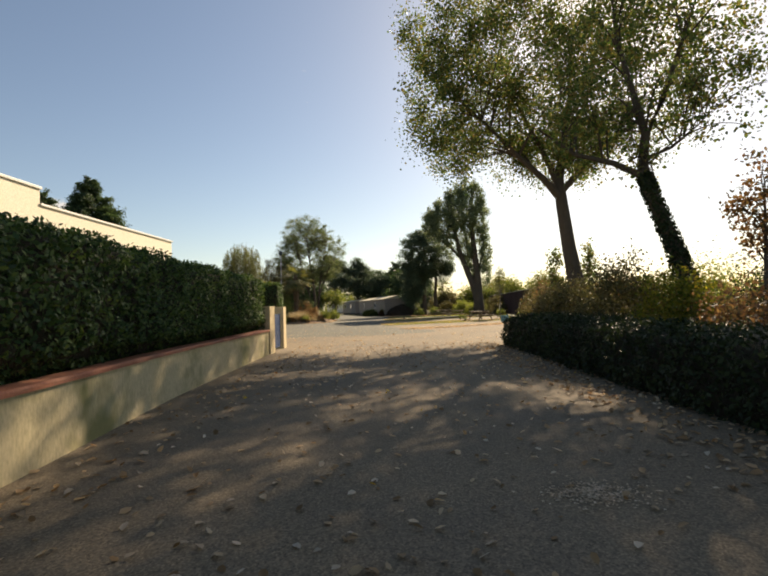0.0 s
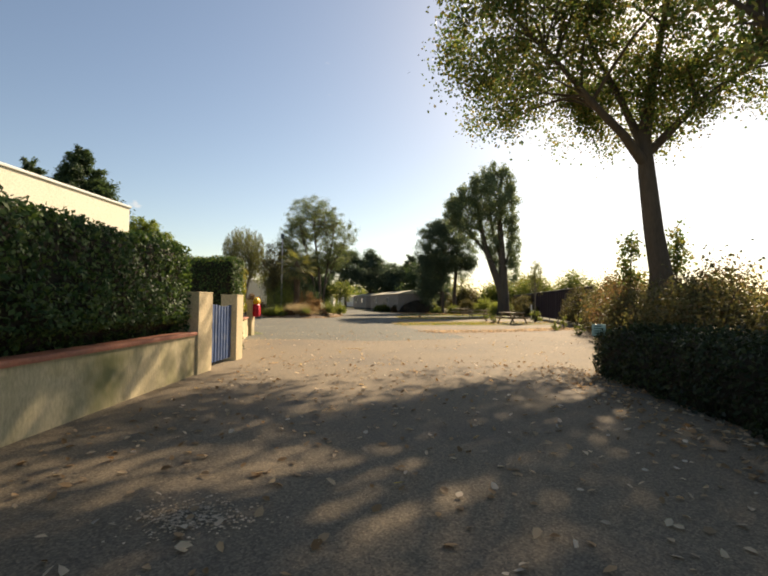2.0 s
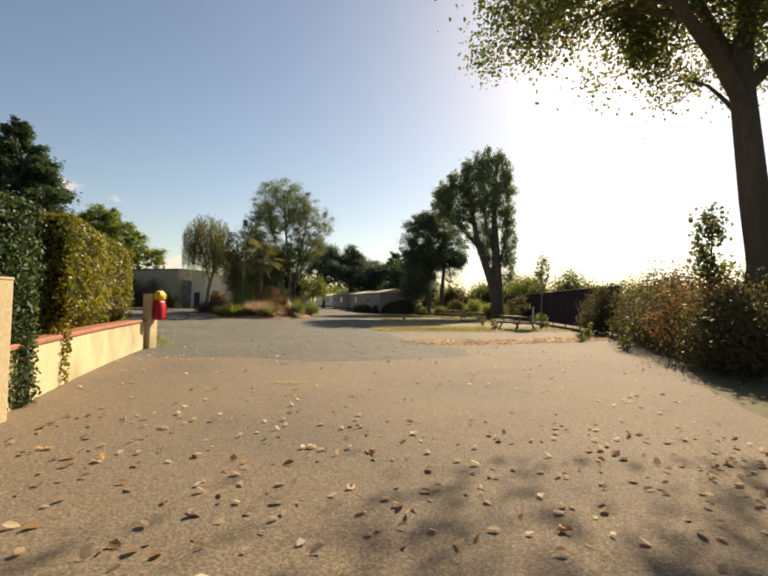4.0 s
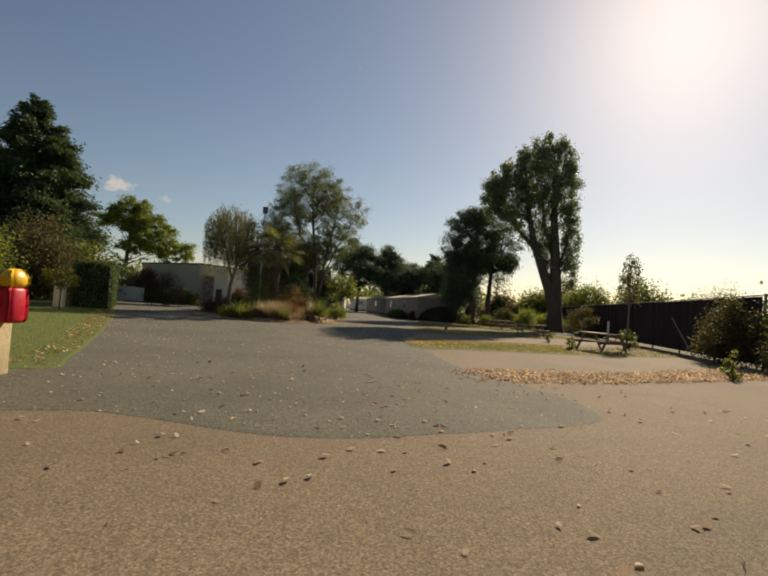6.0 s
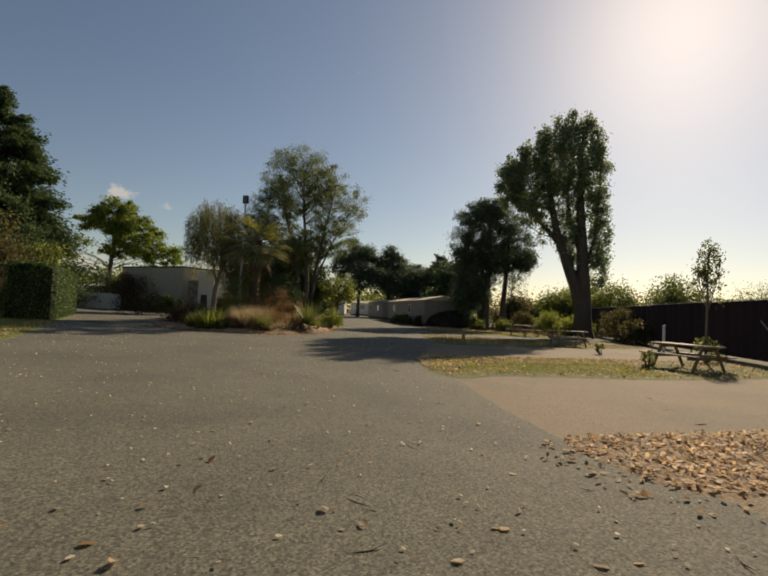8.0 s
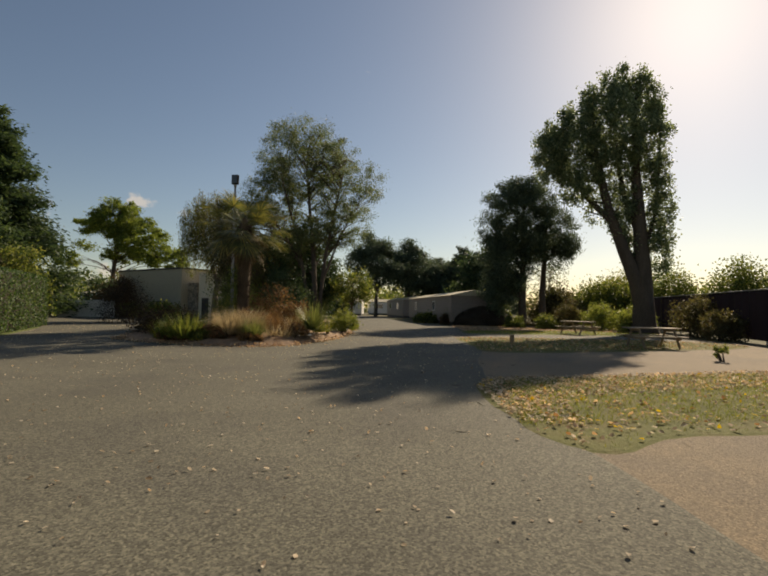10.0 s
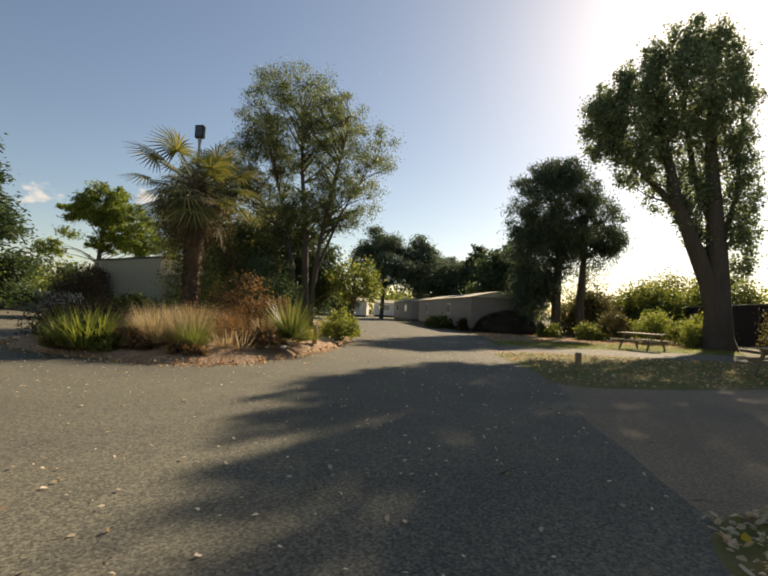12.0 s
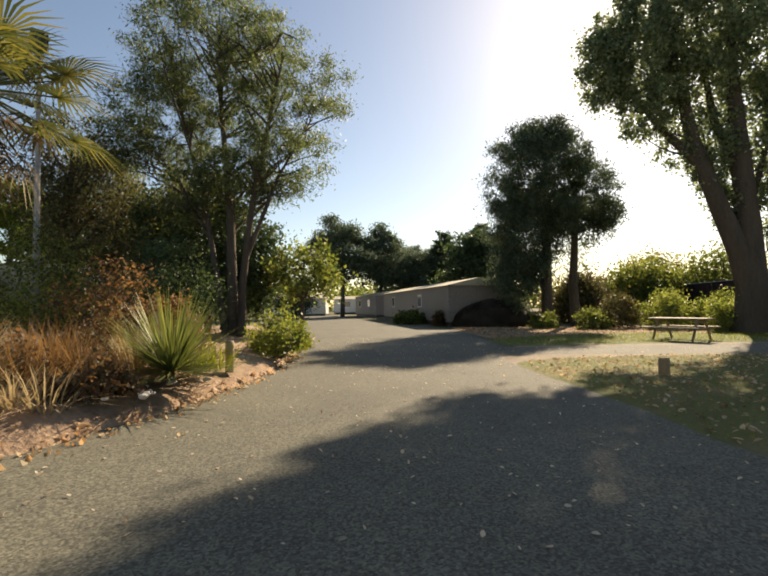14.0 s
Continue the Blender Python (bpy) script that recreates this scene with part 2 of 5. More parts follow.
L_FIR = leaf("fir_needles", [(0.033, 0.0588, 0.0362), (0.0577, 0.0946, 0.0544), (0.0979, 0.1381, 0.0737)], 0.3, 0.6)
L_PINE = leaf("pine_needles", [(0.07, 0.10, 0.03), (0.14, 0.185, 0.05), (0.25, 0.29, 0.075)], 0.5, 0.55)
L_BUSH = leaf("shrub_leaf", [(0.0484, 0.0681, 0.0245), (0.0959, 0.129, 0.043), (0.172, 0.1984, 0.0662), (0.246, 0.246, 0.0874)], 0.48, 0.5)
L_BRIGHT = leaf("lime_shrub_leaf", [(0.115, 0.1494, 0.0462), (0.187, 0.2214, 0.07), (0.2699, 0.2699, 0.0911)], 0.5, 0.5)
L_RUST = leaf("rusty_shrub_leaf", [(0.0929, 0.065, 0.0465), (0.1569, 0.0966, 0.064), (0.1985, 0.1429, 0.0871), (0.0688, 0.0735, 0.0409)], 0.45, 0.6, glow=(1.4, 1.1, 0.7))
L_PALM = leaf("palm_blade", [(0.05, 0.062, 0.032), (0.09, 0.105, 0.05), (0.15, 0.155, 0.07), (0.26, 0.225, 0.075)], 0.3, 0.4)
L_DEADPALM = leaf("dead_palm_blade", [(0.07, 0.05, 0.03), (0.13, 0.10, 0.06), (0.22, 0.175, 0.11)], 0.2, 0.7, glow=(1.3, 1.15, 0.9))
L_YUCCA = leaf("yucca_blade", [(0.1035, 0.1323, 0.0517), (0.161, 0.1898, 0.0747), (0.2415, 0.253, 0.115)], 0.32, 0.45)
L_STRAW = leaf("straw_grass", [(0.28, 0.22, 0.135), (0.42, 0.335, 0.22), (0.55, 0.46, 0.33)], 0.4, 0.7, glow=(1.1, 1.05, 0.92))
L_ORANGE = leaf("rust_stems", [(0.13, 0.08, 0.042), (0.2, 0.125, 0.066), (0.27, 0.19, 0.105)], 0.4, 0.7, glow=(1.3, 1.1, 0.8))
L_GRASS = leaf("grass_blade", [(0.085, 0.118, 0.016), (0.165, 0.19, 0.025), (0.28, 0.265, 0.045)], 0.5, 0.6)
L_DRY = leaf("fallen_leaf", [(0.1755, 0.1148, 0.0607), (0.324, 0.2093, 0.1148), (0.513, 0.3645, 0.2295), (0.7425, 0.6075, 0.4455)], 0.38, 0.7, glow=(1.2, 1.0, 0.8))
L_PALE = leaf("pale_fallen_leaf", [(0.4309, 0.3459, 0.2608), (0.6529, 0.5508, 0.4403), (0.7932, 0.7082, 0.6061), (0.3178, 0.2328, 0.1562)], 0.42, 0.7, glow=(1.2, 1.0, 0.8))
L_GOLD = leaf("yellow_fallen_leaf", [(0.462, 0.286, 0.022), (0.66, 0.462, 0.033), (0.385, 0.22, 0.033)], 0.4, 0.6)
L_DUSK = leaf("dusky_shrub_leaf", [(0.03, 0.022, 0.018), (0.055, 0.036, 0.028), (0.075, 0.06, 0.04)], 0.3, 0.6)
L_GREY = leaf("grey_shrub_leaf", [(0.05, 0.05, 0.025), (0.09, 0.085, 0.045), (0.14, 0.13, 0.075), (0.12, 0.08, 0.05)], 0.35, 0.6)

# ---- mesh helpers ----
rng = np.random.default_rng(7)


def quick(name, v, quads=None, tris=None):
    """A mesh from arrays of vertices and of quads or triangles."""
    v = np.asarray(v, dtype=np.float32)
    faces, size = (quads, 4) if quads is not None else (tris, 3)
    faces = np.asarray(faces, dtype=np.int32)
    me = bpy.data.meshes.new(name)
    me.vertices.add(len(v))
    me.vertices.foreach_set("co", v.ravel())
    me.loops.add(faces.size)
    me.loops.foreach_set("vertex_index", faces.ravel())
    me.polygons.add(len(faces))
    me.polygons.foreach_set("loop_start", np.arange(len(faces), dtype=np.int32) * size)
    me.update(calc_edges=True)
    return me


def mesh_of(name, bm):
    me = bpy.data.meshes.new(name)
    bm.to_mesh(me)
    bm.free()
    return me


def part(name, bm, material, parent=None, label="", smooth=False):
    """One mesh object, under a thing or a part where parent is given."""
    me = bm if isinstance(bm, bpy.types.Mesh) else mesh_of(name, bm)
    ob = new(name, me)
    if not me.materials:
        me.materials.append(material)
    if smooth:
        me.polygons.foreach_set("use_smooth", np.ones(len(me.polygons), dtype=bool))
    if parent is not None:
        ob.parent = parent
    if label:
        tagged(ob, label=label)
    return ob


def thing(name, at, label, category, group="", kind="", turn=0.0, size=1.0):
    ob = new(name)
    ob.empty_display_size = 0.1
    ob.matrix_world = Matrix.LocRotScale(at, Euler((0, 0, radians(turn))), (size, size, size))
    return tagged(ob, label, category, group, kind)


def box(bm, lo, hi, bevel=0.0, m=None):
    """A box from corner to corner, its edges rounded."""
    made = bmesh.ops.create_cube(bm, size=1.0)
    vs = made["verts"]
    lo, hi = Vector(lo), Vector(hi)
    bmesh.ops.scale(bm, vec=hi - lo, verts=vs)
    bmesh.ops.translate(bm, vec=(lo + hi) / 2, verts=vs)
    if m is not None:
        bmesh.ops.transform(bm, matrix=m, verts=vs)
    if bevel:
        es = list({e for v in vs for e in v.link_edges})
        bmesh.ops.bevel(bm, geom=es, offset=bevel, segments=2, affect="EDGES", profile=0.6)
    return bm


def boxed(lo, hi, bevel=0.0, m=None):
    return box(bmesh.new(), lo, hi, bevel, m)


def tubes(paths, sides=7):
    """Tapered tubes: each path is a list of (x, y, z, radius). Returns vertices and quads."""
    vs, qs, n0 = [], [], 0
    ang = np.linspace(0, 2 * math.pi, sides, endpoint=False)
    for path in paths:
        p = np.array(path, dtype=float)
        d = np.gradient(p[:, :3], axis=0)
        d /= np.linalg.norm(d, axis=1)[:, None] + 1e-9
        ref = np.where(np.abs(d[:, 2:3]) > 0.9, np.array([[1.0, 0, 0]]), np.array([[0, 0, 1.0]]))
        a = np.cross(d, ref)
        a /= np.linalg.norm(a, axis=1)[:, None] + 1e-9
        b = np.cross(d, a)
        ring = p[:, None, :3] + p[:, None, 3:4] * (np.cos(ang)[None, :, None] * a[:, None] + np.sin(ang)[None, :, None] * b[:, None])
        vs.append(ring.reshape(-1, 3))
        k = len(p)
        i = np.arange(k - 1)[:, None] * sides + np.arange(sides)[None]
        j = np.arange(k - 1)[:, None] * sides + (np.arange(sides)[None] + 1) % sides
        qs.append(np.stack([i, j, j + sides, i + sides], -1).reshape(-1, 4) + n0)
        n0 += k * sides
    return np.concatenate(vs), np.concatenate(qs)


def unit(n):
    d = rng.normal(size=(n, 3))
    return d / (np.linalg.norm(d, axis=1)[:, None] + 1e-9)


def leaves(at, size, wide=0.6, along=None, spread=1.0, facing=None, full=False):
    """Diamond-shaped leaves, a little folded, at the points given. along: the way they point; facing: the way they face."""
    n = len(at)
    d = unit(n) if along is None else along + spread * unit(n)
    d /= np.linalg.norm(d, axis=1)[:, None] + 1e-9
    r = unit(n) if facing is None else facing + 0.7 * unit(n)
    s = np.cross(d, r)
    s /= np.linalg.norm(s, axis=1)[:, None] + 1e-9
    u = np.cross(s, d)
    L = (size * rng.uniform(0.6, 1.3, n))[:, None]
    W = L * wide * 0.5
    base, tip = at - d * L * 0.5, at + d * L * 0.5
    if full:
        curl = rng.uniform(0.02, 0.16, n)[:, None] * L
        a, b = at - d * L * 0.22 + u * curl, at + d * L * 0.2 + u * curl * 0.7
        v = np.stack([base, a + s * W, b + s * W * 0.8, tip, b - s * W * 0.8, a - s * W], 1).reshape(-1, 3)
        k = np.arange(n)[:, None] * 6
        return v, np.concatenate([k + np.array([0, 1, 2, 3]), k + np.array([0, 3, 4, 5])])
    mid = at - d * L * 0.06 + u * L * 0.08
    v = np.stack([base, mid + s * W, tip, mid - s * W], 1).reshape(-1, 3)
    return v, np.arange(4 * n).reshape(-1, 4)


def merged(pieces):
    vs, qs, n0 = [], [], 0
    for v, q in pieces:
        vs.append(v)
        qs.append(q + n0)
        n0 += len(v)
    return np.concatenate(vs), np.concatenate(qs)


def wob(x, y, z=0.0, s=1.0):
    return noise.noise(Vector((x * s, y * s, z * s)))


def outline(points, n=6, wobble=0.0, closed=True):
    """A smooth (Catmull-Rom) line through points in the plan, with a little unevenness."""
    k = len(points)
    res = []
    for i in range(k if closed else k - 1):
        p = [Vector(points[(i + j) % k] if closed else points[min(max(i + j, 0), k - 1)]) for j in (-1, 0, 1, 2)]
        for s in range(n):
            t = s / n
            q = 0.5 * (2 * p[1] + (p[2] - p[0]) * t + (2 * p[0] - 5 * p[1] + 4 * p[2] - p[3]) * t * t + (3 * p[1] - p[0] - 3 * p[2] + p[3]) * t ** 3)
            if wobble:
                q += Vector((wob(q.x, q.y, 3.1, 1.3), wob(q.x, q.y, 8.7, 1.3))) * wobble
            res.append((q.x, q.y))
    return res


def sheet(points, z, drop=0.008, run=0.07):
    """A patch of ground whose rim slopes off gently to the surface round it."""
    p = [Vector(q) for q in points]
    if sum(a.x * b.y - b.x * a.y for a, b in zip(p, p[1:] + p[:1])) < 0:
        p.reverse()
    n = len(p)
    bm = bmesh.new()
    top = [bm.verts.new((q.x, q.y, z)) for q in p]
    low = []
    for i in range(n):
        d = (p[(i + 1) % n] - p[i - 1]).normalized()
        low.append(bm.verts.new((p[i].x + d.y * run, p[i].y - d.x * run, z - drop)))
    face = bm.faces.new(top)
    for i in range(n):
        bm.faces.new((top[(i + 1) % n], top[i], low[i], low[(i + 1) % n]))
    bm.normal_update()
    bmesh.ops.triangulate(bm, faces=[face], ngon_method="EAR_CLIP")
    return bm


def inside(points, x, y):
    """Which of the points (x, y) lie within the closed line."""
    p = np.array(points)
    hit = np.zeros(len(x), dtype=bool)
    for (x0, y0), (x1, y1) in zip(p, np.roll(p, -1, axis=0)):
        c = ((y0 > y) != (y1 > y)) & (x < (x1 - x0) * (y - y0) / (y1 - y0 + 1e-12) + x0)
        hit ^= c
    return hit


def scatter(points, n):
    p = np.array(points)
    lo, hi = p.min(0), p.max(0)
    x, y = rng.uniform(lo[0], hi[0], n), rng.uniform(lo[1], hi[1], n)
    k = inside(points, x, y)
    return x[k], y[k]


# ---- plants ----


def crown_clumps(ells, n):
    """Clump centres in a set of ellipsoids (x, y, z, rx, ry, rz, share), denser towards the outside."""
    share = np.array([e[6] for e in ells], dtype=float)
    pick = rng.choice(len(ells), n, p=share / share.sum())
    e = np.array(ells)[pick]
    return e[:, :3] + unit(n) * (rng.uniform(0.12, 1.0, n) ** 0.45)[:, None] * e[:, 3:6]


def limb(a, b, r0, r1, sag=0.12, n=6):
    a, b = np.array(a, dtype=float), np.array(b, dtype=float)
    L = np.linalg.norm(b - a)
    off = unit(1)[0] * L * 0.07
    t = np.linspace(0, 1, n)
    p = a + (b - a) * t[:, None] + np.outer(np.sin(t * math.pi), off) - np.outer(np.sin(t * math.pi), (0, 0, sag * L))
    return np.column_stack([p, r0 + (r1 - r0) * t])


def tree(name, at, stems, ells, clumps, per, leaf_size, clump_r, bark, foliage, label, category="tree", limbs=40, wide=0.7,
         limb_r=0.05, along=None, spread=1.0, group="", twigs=True, sag=0.1, flat=1.0, full=False, size=1.0):
    """A tree: tapered stems, limbs out to the clumps, and a crown of single leaves. Places are relative to its foot."""
    t = thing(name, at, label, category, group, size=size)
    for k, path in enumerate(stems):
        v, q = tubes([path], 10)
        nm = "stem" if k else "trunk"
        part(nm, quick(nm, v, q), bark, t, smooth=True)
    c = crown_clumps(ells, clumps)
    nodes = []
    for s in stems:
        s = np.array(s, dtype=float)
        u = np.linspace(1.0, len(s) - 1, 7 * len(s))
        nodes.append(np.column_stack([np.interp(u, np.arange(len(s)), s[:, k]) for k in range(4)]))
    nodes = np.concatenate(nodes)
    paths = []
    for k in range(min(limbs, clumps)):
        tgt = c[k]
        low = nodes[nodes[:, 2] < tgt[2] - 0.35 * rng.uniform(0, 3)]
        if len(low) == 0:
            low = nodes[:1]
        src = low[np.argmin(np.linalg.norm((low[:, :3] - tgt) * (1, 1, 0.55), axis=1) * rng.uniform(0.85, 1.2, len(low)))]
        paths.append(limb(src[:3], tgt, min(limb_r, src[3] * 0.7), 0.008, -sag))
        if twigs:
            for _ in range(2):
                m = paths[k][3, :3]
                near = c[np.argsort(np.linalg.norm(c - m, axis=1))[rng.integers(1, 5)]]
                paths.append(limb(m, near, limb_r * 0.4, 0.004, -sag, 4))
    v, q = tubes(paths, 5)
    part("branch_structure", quick("branch_structure", v, q), bark, t, smooth=True)
    cnt = rng.poisson(per, clumps)
    centre = np.repeat(c, cnt, axis=0)
    rad = np.repeat(clump_r * rng.uniform(0.6, 1.3, clumps), cnt)
    pos = centre + rng.normal(size=centre.shape) * (rad * 0.5)[:, None] * np.array([1, 1, flat])
    a = None if along is None else np.broadcast_to(np.array(along, dtype=float), pos.shape)
    v, q = leaves(pos, leaf_size, wide, a, spread, None, full)
    part("crown", quick("crown", v, q), foliage, t)
    return t


def bush(name, at, rx, ry, h, n, leaf_size, foliage, label, category="shrub", group="", bark=None, lift=0.0, stems=9, wide=0.6, fill=0.5):
    """A shrub: stems from the ground and leaves in lumps over an uneven dome."""
    t = thing(name, at, label, category, group)
    lumps = max(12, n // 90)
    d = unit(lumps)
    d[:, 2] = np.abs(d[:, 2])
    c = d * (rng.uniform(fill, 1.0, lumps))[:, None] * np.array([rx, ry, h * 0.82]) + np.array([0, 0, lift + h * 0.08])
    paths = [limb((rng.uniform(-0.2, 0.2) * rx, rng.uniform(-0.2, 0.2) * ry, -0.05), c[i % lumps], 0.03, 0.006, -0.1) for i in range(stems)]
    v, q = tubes(paths, 5)
    part("woody_base", quick("woody_base", v, q), bark or M_BARK, t, smooth=True)
    k = rng.integers(0, lumps, n)
    r = 0.5 * min(rx, ry, h) * 0.34
    pos = c[k] + rng.normal(size=(n, 3)) * r
    pos[:, 2] = np.maximum(pos[:, 2], 0.03)
    v, q = leaves(pos, leaf_size, wide)
    part("foliage", quick("foliage", v, q), foliage, t)
    return t


def hedge(name, line, half, height, n, leaf_size, foliage, label, group="", base=0.0, lean=0.05, shaggy=0.05, kind="", foot=1.0, foot_h=0.1):
    """A clipped hedge along a line in the plan: a twiggy body, coloured dark for the shade within, and leaves all over
    its faces.
    """
    x0, y0 = line[0]
    t = thing(name, (x0, y0, base), label, "hedge", group, kind)
    p = np.array(outline(line, 10, closed=False) + [line[-1]]) - np.array([x0, y0])
    seg = np.diff(p, axis=0)
    ln = np.linalg.norm(seg, axis=1)
    s = np.concatenate([[0], np.cumsum(ln)])
    tan = np.gradient(p, axis=0)
    tan /= np.linalg.norm(tan, axis=1)[:, None]
    nor = np.column_stack([tan[:, 1], -tan[:, 0]])
    prof = [(-half * foot, 0.0), (-half * foot, foot_h), (-half - lean * 0.3, foot_h + 0.12 * height), (-half + lean, height * 0.93), (-half * 0.7, height)]
    prof += [(-o, z) for o, z in prof[::-1]]
    inner = 0.86
    vs, qs = [], []
    for i, (q0, nn) in enumerate(zip(p, nor)):
        for j, (o, z) in enumerate(prof):
            k = 0.05 * wob(q0[0] + x0, q0[1] + y0, z, 2.0)
            e = q0 + nn * (o * inner + k)
            vs.append((e[0], e[1], z * 0.965 + k * 0.5))
    m = len(prof)
    for i in range(len(p) - 1):
        for j in range(m - 1):
            qs.append((i * m + j, i * m + j + 1, (i + 1) * m + j + 1, (i + 1) * m + j))
    for i in (0, len(p) - 1):
        qs += [(i * m + j, i * m + j + 1, i * m + m - 2 - j, i * m + m - 1 - j) for j in range(m // 2 - 1)]
    part("dark_twig_core", quick("dark_twig_core", vs, qs), M_TWIGSHADE, t)
    prof = np.array(prof)
    pl = np.linalg.norm(np.diff(prof, axis=0), axis=1)
    face = rng.choice(m - 1, n, p=pl / pl.sum())
    u, w = rng.uniform(0, 1, n), rng.uniform(0, s[-1], n)
    o = prof[face, 0] + (prof[face + 1, 0] - prof[face, 0]) * u
    z = prof[face, 1] + (prof[face + 1, 1] - prof[face, 1]) * u
    # the two ends are leafy too
    ends = rng.uniform(0, 1, n) < 4 * half * height / (4 * half * height + s[-1] * pl.sum()) * 1.4
    o[ends], z[ends] = rng.uniform(-half, half, ends.sum()), rng.uniform(0, height, ends.sum())
    w[ends] = np.where(rng.uniform(0, 1, ends.sum()) < 0.5, 0, s[-1])
    cx, cy = np.interp(w, s, p[:, 0]), np.interp(w, s, p[:, 1])
    nx, ny = np.interp(w, s, nor[:, 0]), np.interp(w, s, nor[:, 1])
    lump = np.array([wob(a + x0, b + y0, c, 1.6) + 0.6 * wob(a + x0, b + y0, c, 4.0) for a, b, c in zip(cx, cy, z)]) * shaggy * 1.6
    outx = np.sign(o) * np.where(np.abs(o) > half * 0.72, 1.0, 0.0)
    outz = np.where(np.abs(o) > half * 0.72, 0.15, 1.0)
    f = np.column_stack([nx * outx, ny * outx, outz])
    away = np.where(w[ends] < 1e-6, -1.0, 1.0)
    f[ends] = np.column_stack([-ny[ends] * away, nx[ends] * away, 0.2 + 0 * away])
    lump[ends] = np.abs(lump[ends]) + 0.03
    pos = np.column_stack([cx + nx * o, cy + ny * o, z]) + f * (lump + rng.normal(size=n) * shaggy * 0.5)[:, None]
    pos[:, 2] = np.maximum(pos[:, 2], 0.02)
    v, q = leaves(pos, leaf_size, 0.55, None, 1.0, f)
    part("foliage", quick("foliage", v, q), foliage, t)
    return t


def blades(n, base_r, length, width, lean=(0.1, 0.9), droop=0.3, segs=3):
    """A tuft of curved blades round the origin."""
    az = rng.uniform(0, 2 * math.pi, n)
    el = rng.uniform(*lean, n)
    L = length * rng.uniform(0.65, 1.15, n)
    d = np.column_stack([np.cos(az), np.sin(az), np.zeros(n)])
    side = np.column_stack([-np.sin(az), np.cos(az), np.zeros(n)])
    root = d * (base_r * np.sqrt(rng.uniform(0, 1, n)))[:, None]
    ring = []
    for k in range(segs + 1):
        t = k / segs
        out = np.sin(el) * L * t + droop * L * t * t * 0.5
        up = np.cos(el) * L * t - droop * L * t * t * np.sin(el)
        c = root + d * out[:, None]
        c[:, 2] = np.maximum(up, 0.01)
        w = width * (1 - t) ** 0.7 * (0.6 + 0.8 * t * (1 - t) * 2) + width * 0.04
        ring.append(np.stack([c - side * (w / 2), c + side * (w / 2)], 1))
    v = np.stack(ring, 1).reshape(n, -1, 3)
    m = 2 * (segs + 1)
    q = []
    for k in range(segs):
        q.append(np.stack([np.arange(n) * m + 2 * k, np.arange(n) * m + 2 * k + 1, np.arange(n) * m + 2 * k + 3, np.arange(n) * m + 2 * k + 2], 1))
    return v.reshape(-1, 3), np.concatenate(q)


def tuft(name, at, n, base_r, length, width, foliage, label, category="grass tuft", lean=(0.1, 0.9), droop=0.3, group="", pieces=1, patch=0.0):
    t = thing(name, at, label, category, group)
    got = []
    for _ in range(pieces):
        v, q = blades(n // pieces, base_r, length, width, lean, droop)
        a, r = rng.uniform(0, 2 * math.pi), patch * math.sqrt(rng.uniform(0, 1))
        got.append((v + np.array([r * math.cos(a), r * math.sin(a), 0]), q))
    v, q = merged(got)
    part("foliage", quick("foliage", v, q), foliage, t)
    return t

# ---- ground ----


def structure(name, bm, material, label, smooth=False, category=""):
    return tagged(part(name, bm, material, None, label, smooth), category=category or name.rstrip("_0123456789"), kind="structure")


bm = bmesh.new()
rings = [0.0, 60.0, 150.0, 400.0, 1000.0, 2400.0]
rows = [[bm.verts.new((r * math.cos(a), 45 + r * math.sin(a), -0.035)) for a in np.linspace(0, 2 * math.pi, 48, endpoint=False)] for r in rings[1:]]
hub = bm.verts.new((0, 45, -0.035))
for i in range(48):
    bm.faces.new((hub, rows[0][i], rows[0][(i + 1) % 48]))
    for a, b in zip(rows, rows[1:]):
        bm.faces.new((a[i], b[i], b[(i + 1) % 48], a[(i + 1) % 48]))
structure("ground", bm, M_GROUND, "dry turf and bare earth reaching the horizon", category="ground")

TAN = outline([(-4.6, -14), (3.9, -14), (3.9, 2), (3.75, 18.8), (6.6, 26.5), (8.9, 34.2), (11.2, 43), (10.5, 57), (0, 58), (-6, 42), (-7.2, 27.6), (-6.4, 23), (-4.9, 19.4), (-4.7, 4)], 5)
structure("forecourt", sheet(TAN, -0.007), M_TAN, "worn tan asphalt forecourt with stains and fallen leaves", category="pavement")
ROAD = outline([(-8.5, 26.6), (-5.6, 25.0), (-3.9, 25.25), (-2.5, 25.0), (-1.5, 25.05), (-0.5, 25.55), (0.75, 26.25), (1.6, 26.95), (1.62, 28.2), (1.0, 29.8), (0.3, 31.2),
                (-0.2, 33.2), (-0.6, 35.6), (-1.17, 37.3), (-1.2, 39.4), (-1.08, 43.82), (-0.78, 46.62), (-0.91, 48.52), (-1.32, 52.31), (-0.96, 54.92), (4.74, 55.01), (9.73, 55.69),
                (9.69, 57.99), (3.70, 57.59), (-0.30, 57.13), (-0.94, 59.92), (-1.03, 65.32), (-2.10, 69.80), (-6.05, 79.24), (-12.05, 104.15), (-17.55, 104.06), (-13.70, 82.12), (-15.55, 73.09),
                (-31.60, 75.83), (-61.82, 89.35), (-63.69, 81.32), (-37.44, 65.73), (-26.5, 57.5), (-18.4, 47.0), (-14.2, 40.6), (-9.3, 32.6), (-7.4, 29.0)], 5, 0.06)
